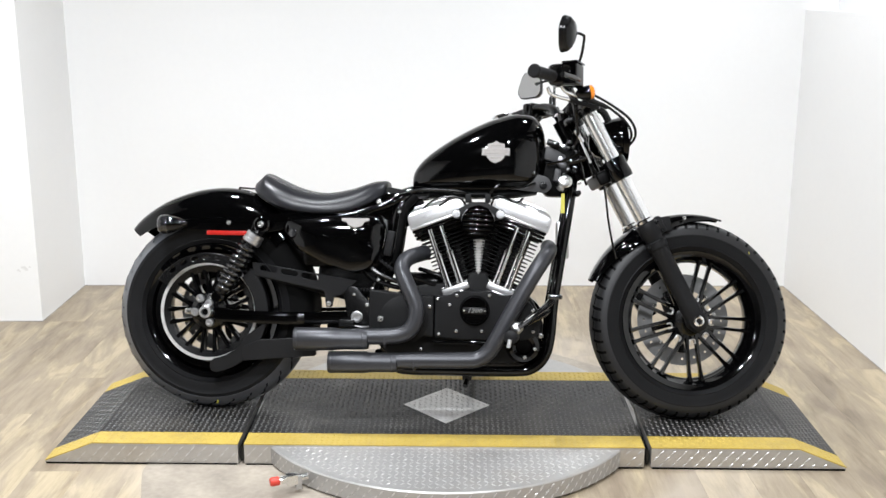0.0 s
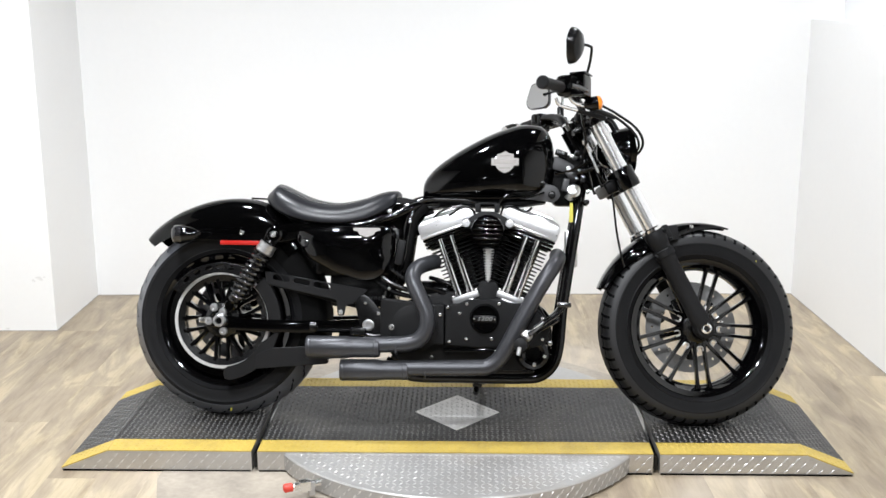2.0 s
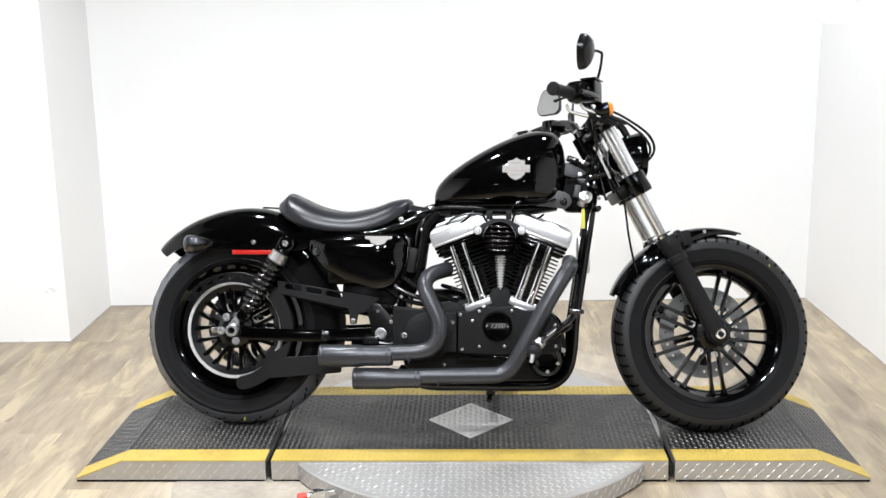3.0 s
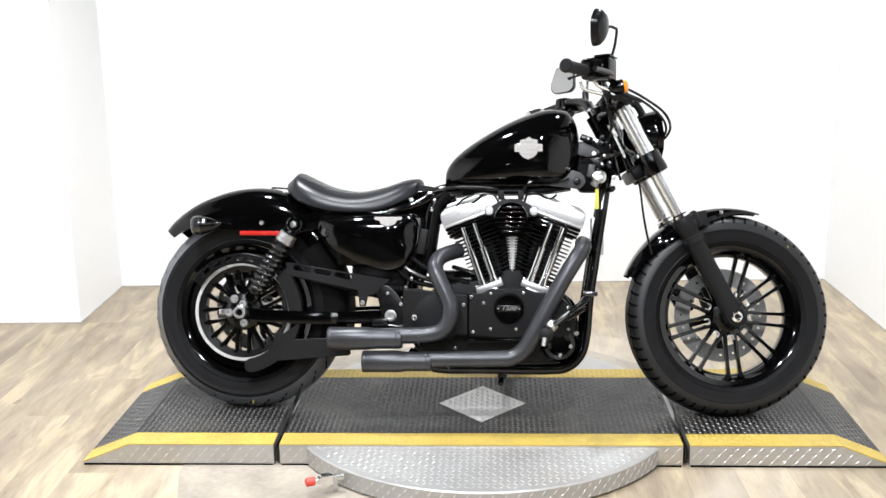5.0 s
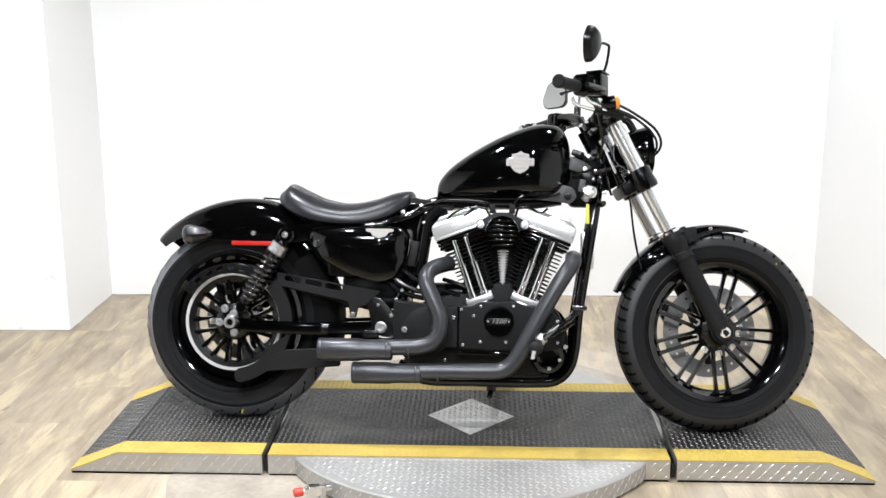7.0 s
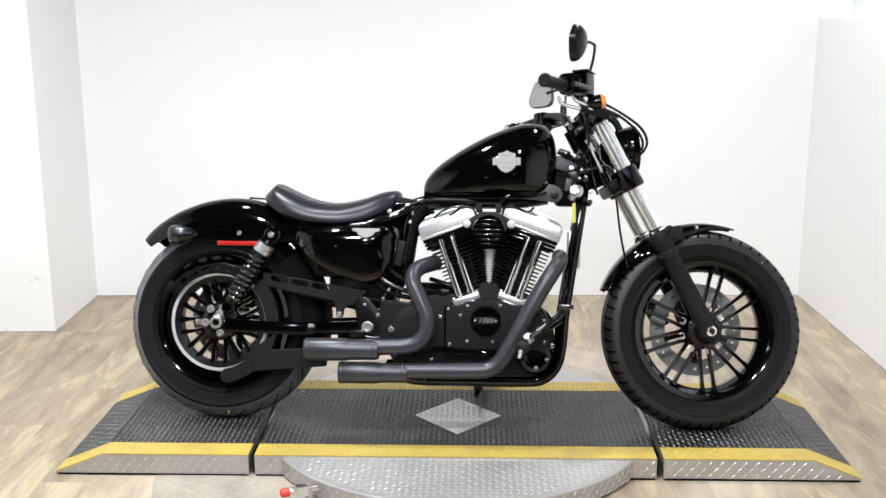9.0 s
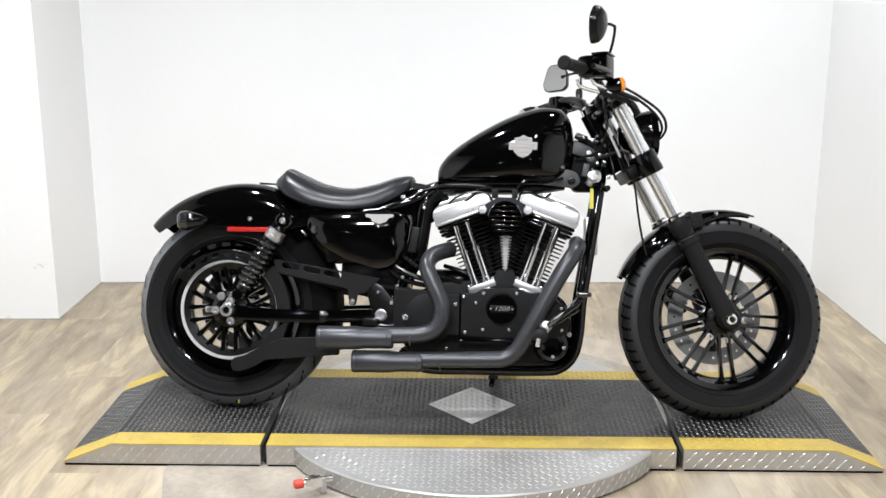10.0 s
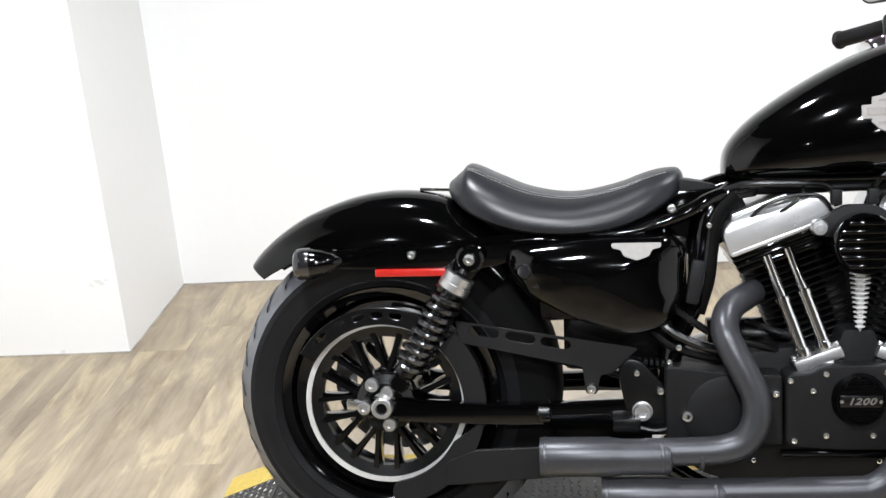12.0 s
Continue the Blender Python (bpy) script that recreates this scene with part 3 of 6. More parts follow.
# wheels
def wheel(name, label, centre, half, m, spoke_turn, tread):
    c = Vector(centre)
    e = 0.004 if half > 0.07 else 0.008
    rim = part(name, moved(lathe([(r + e, y) for r, y in ((0.178, -0.02), (0.188, -0.036), (0.196, -half + 0.014), (0.206, -half + 0.012), (0.213, -half + 0.009), (0.216, -half + 0.013), (0.21, -half + 0.02),
                                  (0.21, half - 0.02), (0.216, half - 0.013), (0.213, half - 0.009), (0.206, half - 0.012), (0.196, half - 0.014), (0.188, 0.036), (0.178, 0.02))], c, seg=72, closed=True), m), WHEEL, bike, label)
    w = half
    b = 0.214 if half > 0.07 else 0.218
    prof = [(b, -w * 0.74), (b + 0.007, -w * 0.87), (b + 0.016, -w * 0.945), (b + 0.0175, -w * 0.975), (b + 0.020, -w * 0.955), (0.254, -w), (0.269, -w * 0.99), (0.2705, -w * 1.0)] + ([(0.281, -w * 0.955), (0.2915, -w * 0.80), (0.3015, -w * 0.645), (0.3115, -w * 0.45), (0.3160, -w * 0.24), (TYRE, 0)] if half > 0.07 else
            [(0.2735, -w * 0.985), (0.288, -w * 0.955), (0.2985, -w * 0.87), (0.306, -w * 0.68), (0.312, -w * 0.36), (TYRE, 0)])
    prof = prof + [(r, -y) for r, y in reversed(prof[:-1])]
    tyre = part("tyre", moved(lathe(prof, c, seg=96, closed=True), m), RUBBER, rim, "black rubber tyre with yellow and white chalk marks")
    for f in tyre.data.polygons:
        f.use_smooth = True
    # tread crown; the rear one's pale grey puts wall sheen into its colour
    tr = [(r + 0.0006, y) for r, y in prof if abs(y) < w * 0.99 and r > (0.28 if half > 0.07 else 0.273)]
    part("tread", moved(lathe([(tr[0][0] - 0.001, tr[0][1])] + tr + [(tr[-1][0] - 0.001, tr[-1][1])], c, seg=96, closed=True), m), TREAD_REAR if half > 0.07 else TREAD, rim, "grey tread, the rear one lightened for wall sheen")
    verts, faces = [], []

    def surface(y):
        crown = prof[8:-8]
        return float(np.interp(y, [q[1] for q in crown], [q[0] for q in crown])) + 0.0011
    for k in range(tread):
        for side in (-1, 1):
            a0 = 2 * math.pi * (k + (0.5 if side > 0 else 0)) / tread
            run = [(-0.035, 0.28), (-0.01, 0.40), (0.03, 0.50), (0.040, 0.58), (0.085, 0.64), (0.105, 0.75)] if half > 0.07 else [(-0.010, 0.30), (-0.004, 0.45), (0.004, 0.62), (0.009, 0.80), (0.011, 0.925)]
            i = len(verts)
            fine = [q / 14 * (len(run) - 1) for q in range(15)]
            run = [(float(np.interp(q, range(len(run)), [p[0] for p in run])), float(np.interp(q, range(len(run)), [p[1] for p in run]))) for q in fine]
            for da, f in run:
                y = side * w * f
                for dw in ((-0.0042, 0.0042) if half > 0.07 else (-0.0046, 0.0046)):
                    a = a0 + da * (1 if half > 0.07 else 1.5) + dw / TYRE
                    r = surface(y)
                    verts.append(tuple(m @ (c + Vector((math.cos(a) * r, y + (dw if half > 0.07 else 0) * 0.5, math.sin(a) * r)))))
            for q in range(len(run) - 1):
                j = i + 2 * q
                faces.append((j, j + 1, j + 3, j + 2))
            if half < 0.07:
                i = len(verts)
                for da, f in ((0.004, 0.50), (0.085, 0.44)):
                    y = side * w * f
                    for dw in (-0.0025, 0.0025):
                        a = a0 + da
                        verts.append(tuple(m @ (c + Vector((math.cos(a) * surface(y + dw), y + dw, math.sin(a) * surface(y + dw))))))
                faces.append((i, i + 1, i + 3, i + 2))
    me = bpy.data.meshes.new("grooves")
    me.from_pydata(verts, [], faces)
    me.materials.append(GROOVE)
    gr = new("tread_pattern", me)
    gr.parent = rim
    tagged(gr, "dark tread grooves", kind="stuff")
    for ang, rad, mt in (((-86, 0.297, TAG),) if half > 0.07 else ((50, 0.286, TAG), (252, 0.292, THREAD))):
        a = radians(ang)
        mk = box(-0.003, 0.003, -0.0006, 0.0006, -0.008, 0.008)
        yy = -float(np.interp(rad, [0.274, 0.287, 0.297, 0.305], [w * 0.975, w * 0.89, w * 0.75, w * 0.52]))
        part("chalk_mark", moved(mk, m @ Matrix.Translation(c + Vector((math.cos(a) * (rad + 0.001), yy - 0.0012, math.sin(a) * (rad + 0.001)))) @ Matrix.Rotation(radians(90 - ang + 25), 4, "Y") @ Matrix.Rotation(radians(-38), 4, "X")), mt, rim, "small chalk mark")
    # nine pairs of spokes
    rear = half > 0.07
    rings = [[(x, y * (0.024 if rear else d) - (0.078 if rear else 0.022 + (x - 0.05) * 0.06), z * s * (1.15 if rear else 1.0)) for y, z in ((-1, -0.6), (-0.6, -1), (0.6, -1), (1, -0.6), (1, 0.6), (0.6, 1), (-0.6, 1), (-1, 0.6))]
             for x, d, s in (((0.044, 0.016, 0.0075), (0.07, 0.013, 0.0060), (0.10, 0.012, 0.0058), (0.124, 0.014, 0.0066), (0.135, 0.016, 0.0085)) if rear else
                             ((0.044, 0.016, 0.0075), (0.09, 0.013, 0.0058), (0.156, 0.012, 0.0055), (0.183, 0.014, 0.0066), (0.195, 0.016, 0.0085)))]
    mesh = finish("spoke", skin(rings), WHEEL)
    for k in range(9):
        for s in (-1, 1):
            ob = new("spoke", mesh)
            ob.parent = rim
            ob.matrix_local = m @ Matrix.Translation(c) @ Matrix.Rotation(radians(spoke_turn + 40 * k), 4, "Y") @ Matrix.Translation((0, 0, (0.0148 if rear else 0.0135) * s)) @ Matrix.Rotation(radians((-2.5 if rear else -1.6) * s), 4, "Y")
    webm = finish("spoke_web", moved(box(0.042, 0.062, -0.034, -0.012, -0.018, 0.018, 0.004), Matrix.Translation((0, -0.05 if half > 0.07 else 0, 0))), WHEEL)
    for k in range(9):
        ob = new("spoke_web", webm)
        ob.parent = rim
        ob.matrix_local = m @ Matrix.Translation(c) @ Matrix.Rotation(radians(spoke_turn + 40 * k), 4, "Y")
    if half < 0.07:
        edge = finish("web_edge", tube([(0.076, -0.0375, -0.0085), (0.066, -0.0375, -0.0085), (0.0625, -0.0375, -0.006), (0.0615, -0.0375, 0.0), (0.0625, -0.0375, 0.006), (0.066, -0.0375, 0.0085), (0.076, -0.0375, 0.0085)], 0.0024, 8, 2), ALLOY)
        for k in range(9):
            ob = new("web_edge", edge)
            ob.parent = rim
            ob.matrix_local = m @ Matrix.Translation(c) @ Matrix.Rotation(radians(spoke_turn + 40 * k), 4, "Y")
            tagged(ob, "bright machined edge")
    part("hub", moved(lathe([(0.0, -0.055), (0.028, -0.055), (0.034, -0.046), (0.05, -0.036), (0.052, 0.03), (0.04, 0.055), (0.0, 0.055)], c, seg=36), m), SATIN, rim)
    return rim


rear_wheel = wheel("rear_wheel", "gloss black cast rear rim with paired spokes", AXLE_R, 0.078, Matrix(), 12, 31)
front_wheel = wheel("front_wheel", "gloss black cast front rim with paired spokes", AXLE_F, 0.067, STEER, 4, 54)

part("rim_barrel", lathe([(0.150, -0.040), (0.160, -0.054), (0.19, -0.060), (0.19, 0.05), (0.172, 0.048), (0.156, 0.03)], AXLE_R, seg=64, closed=True), WHEEL, rear_wheel, "gloss black rim barrel")

# front brake disc on the far side, caliper behind it
holes = [[(AXLE_F.x + 0.128 * math.cos(a) + 0.0045 * math.cos(b), AXLE_F.z + 0.128 * math.sin(a) + 0.0045 * math.sin(b)) for b in (k * math.pi / 3 for k in range(6))] for a in (2 * math.pi * k / 20 for k in range(20))]
part("brake_disc", steered(plate(arc(AXLE_F.x, AXLE_F.z, 0.15, 0, 352.5, 47), 0.058, 0.063, [arc(AXLE_F.x, AXLE_F.z, 0.1, 0, 352.5, 47)] + holes)), DISC, front_wheel, "drilled steel brake disc")
for k in range(5):
    part("disc_arm", steered(moved(box(0.035, 0.108, 0.05, 0.057, -0.011, 0.011, 0.003), Matrix.Translation(AXLE_F) @ Matrix.Rotation(radians(72 * k + 20), 4, "Y"))), SATIN, front_wheel)
for k in range(10):
    a = radians(36 * k + 10)
    bolt(front_wheel, AXLE_F + Vector((0.104 * math.cos(a), 0.058, 0.104 * math.sin(a))), 0.007, 0.006, m=STEER)
part("brake_caliper", steered(moved(box(-0.045, 0.045, 0.066, 0.10, -0.026, 0.026, 0.010, 3), Matrix.Translation(AXLE_F + Vector((-0.125, 0, 0.045))) @ Matrix.Rotation(radians(58), 4, "Y"))), SATIN, bike, "black brake caliper")
part("front_axle", steered(tube([AXLE_F + Vector((0, -0.135, 0)), AXLE_F + Vector((0, 0.135, 0))], 0.0125, 16, 1)), BOLT, bike)
part("axle_nut", steered(lathe([(0.0, -0.128), (0.008, -0.128), (0.0085, -0.14), (0.012, -0.142), (0.0165, -0.139), (0.0165, -0.128)], AXLE_F, seg=24)), CHROME, bike, "bright axle end")

holes = [[(AXLE_R.x + 0.125 * math.cos(a) + 0.0045 * math.cos(b), AXLE_R.z + 0.125 * math.sin(a) + 0.0045 * math.sin(b)) for b in (k * math.pi / 3 for k in range(6))] for a in (2 * math.pi * k / 18 for k in range(18))]
part("rear_brake_disc", plate(arc(AXLE_R.x, AXLE_R.z, 0.146, 0, 352.5, 47), 0.082, 0.087, [arc(AXLE_R.x, AXLE_R.z, 0.1, 0, 352.5, 47)] + holes), DISC, rear_wheel, "drilled steel rear brake disc")
part("disc_carrier", lathe([(0.0, 0.070), (0.046, 0.070), (0.056, 0.076), (0.058, 0.086), (0.0, 0.086)], AXLE_R, seg=40), SATIN, rear_wheel, "black disc carrier")
for k in range(5):
    part("disc_arm", moved(box(0.04, 0.108, 0.080, 0.086, -0.010, 0.010, 0.003), Matrix.Translation(AXLE_R) @ Matrix.Rotation(radians(72 * k + 8), 4, "Y")), SATIN, rear_wheel)
part("rear_caliper", moved(box(-0.06, 0.06, 0.07, 0.12, -0.032, 0.032, 0.012, 3), Matrix.Translation(AXLE_R + Vector((-0.03, 0, 0.135))) @ Matrix.Rotation(radians(-12), 4, "Y")), SATIN, bike, "black rear brake caliper")

# fork: chrome upper tubes, black clamps and matte lower legs
def along(d, y):
    """A point on a fork leg d metres up from the axle."""
    return AXLE_F + Vector((RAKE.x * d / RAKE.length, y, RAKE.z * d / RAKE.length))


for y in (-0.108, 0.108):
    part("fork_tube", steered(tube([along(0.3, y), along(0.752, y)], 0.0255, 28, 1)), FORK, bike, "chrome upper fork tube")
    part("fork_cap", steered(lathe([(0.026, 0), (0.027, 0.006), (0.02, 0.012), (0.0, 0.013)], along(0.752, y), RAKE, 24)), SATIN, bike)
    leg = part("fork_leg", steered(lathe([(0.0, -0.032), (0.02, -0.032), (0.027, -0.022), (0.031, 0.0), (0.031, 0.05), (0.0285, 0.07), (0.0285, 0.29), (0.033, 0.30), (0.0345, 0.335), (0.032, 0.343), (0.026, 0.346)], along(0, y), RAKE, 28)), MATTE, bike, "matte black lower fork leg")
    part("axle_boss", steered(lathe([(0.0, -0.022), (0.027, -0.022), (0.032, -0.014), (0.032, 0.02), (0.0, 0.02)], along(0, y), (0, 1, 0), 24)), MATTE, leg)
    part("dust_seal", steered(lathe([(0.0265, 0.344), (0.0305, 0.346), (0.0305, 0.354), (0.0265, 0.358)], along(0, y), RAKE, 24)), CHROME, leg, "bright seal ring")
    part("fender_bracket", steered(joined(moved(box(-0.024, 0.05, -0.018, 0.012, -0.028, 0.028, 0.008), Matrix.Translation(along(0.32, y * 0.92)) @ Matrix.Rotation(radians(-28), 4, "Y")),
                                          moved(box(0.03, 0.075, -0.008, 0.008, -0.012, 0.035, 0.004), Matrix.Translation(along(0.32, y * 0.85)) @ Matrix.Rotation(radians(-10), 4, "Y")))), MATTE, leg, "cast fender mount")
    part("pinch_collar", steered(lathe([(0.031, 0.255), (0.0335, 0.258), (0.0335, 0.278), (0.031, 0.281)], along(0, y), RAKE, 24)), MATTE, leg)
    for d, off in ((0.305, 0.030), (0.268, -0.030), (0.335, 0.026)):
        bolt(leg, along(d, y * 1.02) + Vector((off, -0.022 if y < 0 else 0.022, off * 0.4)), 0.006, 0.006, SATIN, STEER, (0, -1 if y < 0 else 1, 0))
    part("lower_clamp", steered(lathe([(0.0255, -0.036), (0.036, -0.034), (0.038, -0.02), (0.036, 0.002), (0.037, 0.03), (0.034, 0.036), (0.0255, 0.037)], along(0.535, y), RAKE, 28)), GLOSS, bike, "gloss black fork clamp")
    part("upper_clamp", steered(lathe([(0.0255, -0.012), (0.0292, -0.010), (0.0298, 0.006), (0.028, 0.010), (0.0255, 0.011)], along(0.742, y), RAKE, 28)), SATIN, bike)
yoke = Matrix.Translation(along(0.535, 0)) @ Matrix.Rotation(radians(-28.2), 4, "Y")
part("lower_yoke", steered(moved(box(-0.068, 0.004, -0.09, 0.09, -0.024, 0.018, 0.012, 3), yoke)), FIN, bike)
part("upper_yoke", steered(moved(box(-0.075, 0.014, -0.105, 0.105, -0.009, 0.009, 0.005), Matrix.Translation(along(0.742, 0)) @ Matrix.Rotation(radians(-28.2), 4, "Y"))), SATIN, bike)
part("steering_head", tube([HEAD + RAKE * 0.05, HEAD - RAKE * 0.155], 0.034, 24, 1), GLOSS, bike, "gloss black steering head")
part("head_nut", lathe([(0.022, 0.05), (0.022, 0.07), (0.012, 0.078), (0, 0.078)], HEAD, RAKE, 20), CHROME, bike)

# front fender
def arch(path, half, drop, wall=0.003, n=14, flare=1.0):
    """A fender: an arched section carried along a path in x and z, hollow underneath."""
    pts = [Vector((x, 0, z)) for x, z in path]
    outer = []
    for i, p in enumerate(pts):
        d = (pts[min(i + 1, len(pts) - 1)] - pts[max(i - 1, 0)]).normalized()
        nrm = Vector((-d.z, 0, d.x))
        h, dr = (half[i], drop[i]) if isinstance(half, (list, tuple)) else (half, drop)
        row = []
        for k in range(n + 1):
            a = math.pi * k / n
            row.append(p + Vector((0, -h * math.copysign(abs(math.cos(a)) ** 0.75, math.cos(a)), 0)) + nrm * (dr * (abs(math.sin(a)) ** 0.85 - 1)))
        low = [p + (q - p) * (1 - wall / max(h, 0.01)) - nrm * wall * 0.6 for q in row]
        outer.append(row + list(reversed(low)))
    bm = skin(outer, True, True)
    return bm


fpath = arc(AXLE_F.x - 0.004, AXLE_F.z, 0.343, 158.5, 72, 22)
n_f = len(fpath)
taper = [min(1.0, 0.2 + 2.4 * k / n_f, -0.35 + 3.2 * (n_f - 1 - k) / n_f) if k > n_f / 2 else min(1.0, 0.2 + 2.4 * k / n_f) for k in range(n_f)]
taper = [max(t, -0.30) for k, t in enumerate(taper)]
fender_f = part("front_fender", steered(arch(fpath, [0.074 * (0.55 + 0.45 * t) for t in taper], [0.017 + 0.035 * t for t in taper])), GLOSS, bike, "short gloss black front fender")
for a, r in ((95, 0.338), (118, 0.338)):
    bolt(fender_f, Vector((AXLE_F.x + r * math.cos(radians(a)), -0.066, AXLE_F.z + r * math.sin(radians(a)) - 0.012)), 0.006, 0.005, m=STEER)

# headlight
lamp_axis = Vector((0.99, 0, 0.10)).normalized()
headlight = part("headlight", steered(lathe([(0.0, -0.078), (0.022, -0.076), (0.044, -0.062), (0.06, -0.036), (0.069, -0.004), (0.072, 0.02), (0.074, 0.022), (0.0745, 0.04), (0.07, 0.042), (0.068, 0.036), (0.0, 0.03)], (0.512, 0, 0.886), lamp_axis, 40)), GLOSS, bike, "gloss black headlamp shell")
part("headlight_lens", steered(lathe([(0.069, 0.037), (0.05, 0.046), (0.025, 0.051), (0.0, 0.052)], (0.512, 0, 0.886), lamp_axis, 36)), CHROME, headlight, "clear headlamp lens")
part("headlight_bracket", steered(tube([(0.50, 0, 0.95), (0.475, 0, 0.985), (0.43, 0, 0.985)], 0.012, 12)), SATIN, headlight)

# handlebar and its controls
BAR_DROP = Matrix.Translation((0, 0, -0.010))


def on_bar(bm):
    return moved(bm, BAR_DROP @ STEER)


bar_pts = [(0.208, 0.42, 1.028), (0.268, 0.315, 1.037), (0.315, 0.23, 1.038), (0.352, 0.17, 1.015), (0.372, 0.11, 0.995), (0.378, 0.05, 0.99)]
line = [(x, -y, z) for x, y, z in bar_pts] + [(x, y, z) for x, y, z in reversed(bar_pts)]
part("handlebar", on_bar(tube(line, 0.0127, 16)), GLOSS, bike, "low black handlebar")
for s in (-1, 1):
    e, i = Vector((0.205, s * 0.425, 1.0275)), Vector((0.272, s * 0.31, 1.038))
    part("grip", on_bar(joined(tube([e, i], 0.0175, 20, 1), lathe([(0.0, -0.004), (0.016, -0.004), (0.0205, 0.001), (0.0205, 0.006), (0.0175, 0.01)], e, (i - e), 20))), MATTE, bike, "black rubber grip")
    c = Vector((0.30, -0.265, 1.05)) if s < 0 else Vector((0.280, 0.265, 1.028))
    turn = Matrix.Translation(c) @ Matrix.Rotation(radians(s * 30), 4, "Z")
    sw = part("switch_housing", on_bar(moved(joined(box(-0.026, 0.028, -0.028, 0.028, -0.033, 0.032, 0.015, 4), box(-0.032, 0.0, -0.014, 0.014, 0.0, 0.03, 0.008, 3)), turn)), GLOSS, bike, "black switch housing")
    for bz in (-0.018, 0.002, 0.018):
        part("button", on_bar(moved(box(-0.031, -0.022, -0.010, 0.010, bz - 0.006, bz + 0.006, 0.002), turn)), MATTE, sw)
    part("master_cylinder", on_bar(moved(joined(box(0.02, 0.066, -0.028, 0.034, -0.036, 0.03, 0.008, 3), box(0.018, 0.068, -0.03, 0.036, 0.03, 0.036, 0.002), lathe([(0.012, 0.0), (0.012, 0.03)], (0.043, -0.028, 0.0), (0, -1, 0), 14)) if s < 0 else box(0.012, 0.05, -0.02, 0.03, -0.012, 0.02, 0.008), turn)), GLOSS, bike, "black lever perch")
    part("hand_lever", on_bar(tube([(0.345, s * 0.245, 1.035), (0.352, s * 0.29, 1.032), (0.318, s * 0.36, 1.028), (0.288, s * 0.415, 1.022)], [0.011, 0.010, 0.008, 0.0075], 12)), SATIN, bike, "black hand lever")
    # mirror: stalk, shell and glass
    base, top = Vector((0.352, s * 0.27, 1.07)), Vector((0.364, s * 0.325, 1.152))
    mirror = part("mirror", on_bar(joined(tube([base, base * 0.5 + top * 0.5 + Vector((0.004, 0, 0)), top, (0.357, s * 0.332, 1.158), (0.342, s * 0.345, 1.159), (0.315 if s < 0 else 0.30, s * 0.36, 1.150)], 0.0042, 12),
                                           lathe([(0.012, -0.02), (0.012, 0.014), (0.008, 0.02)], base, (0, 0, 1), 16))), SATIN, bike, "black mirror on a bent stalk")
    mm = Matrix.Translation((0.297 if s < 0 else 0.286, s * 0.385, 1.147)) @ Matrix.Rotation(radians(52 if s > 0 else -24), 4, "Z") @ Matrix.Rotation(radians(6), 4, "Y") @ Matrix.Rotation(radians(90), 4, "Z")
    outline = rounded([(0.054, 0.014), (0.022, 0.050), (-0.022, 0.052), (-0.052, 0.010), (-0.030, -0.044), (-0.004, -0.060), (0.038, -0.022)] if s < 0 else
                      [(0.030, 0.050), (-0.022, 0.052), (-0.046, 0.024), (-0.050, -0.030), (-0.034, -0.046), (0.034, -0.048), (0.050, -0.020)], 0.016, 5)
    shell = []
    for f, d in ((1.0, 0.004), (1.0, -0.004), (0.93, -0.016), (0.7, -0.027), (0.35, -0.032), (0.05, -0.033)):
        shell.append([(x * f, d, z * f) for x, z in outline])
    part("mirror_shell", on_bar(moved(skin(shell), mm)), SATIN, mirror, "black mirror shell")
    part("mirror_glass", on_bar(moved(plate([(x * 0.94, z * 0.94) for x, z in outline], 0.0045, 0.006), mm)), MIRROR, mirror, "mirror glass")
    # front turn signal on the perch
    bc = Vector((0.385, s * 0.235, 1.005))
    sig = part("turn_signal", on_bar(lathe([(0.0, -0.030), (0.010, -0.028), (0.018, -0.018), (0.0215, 0.0), (0.022, 0.012), (0.020, 0.014)], bc, (0.98, 0, 0.18), 24)), GLOSS, bike, "black front turn signal")
    part("amber_lens", on_bar(lathe([(0.0218, 0.012), (0.0205, 0.022), (0.013, 0.027), (0.0, 0.028)], bc, (0.98, 0, 0.18), 24)), AMBER, sig, "amber lens")
    part("signal_stalk", on_bar(tube([(0.375, s * 0.235, 1.01), (0.362, s * 0.24, 1.045)], 0.008, 10, 1)), SATIN, sig)
for y in (-0.045, 0.045):
    part("riser", on_bar(joined(tube([along(0.71, y) + Vector((-0.03, 0, 0)), (0.372, y, 0.99)], 0.017, 16, 1), lathe([(0.02, -0.02), (0.024, -0.016), (0.024, 0.016), (0.02, 0.02)], (0.378, y, 0.992), (0, 1, 0), 20))), SATIN, bike, "black handlebar riser")
part("speedometer", on_bar(lathe([(0.0, -0.03), (0.038, -0.026), (0.042, 0.006), (0.044, 0.012), (0.04, 0.016), (0.0, 0.014)], (0.425, 0, 1.0), (-0.6, 0, 0.8), 32)), GLOSS, bike, "small black speedometer")
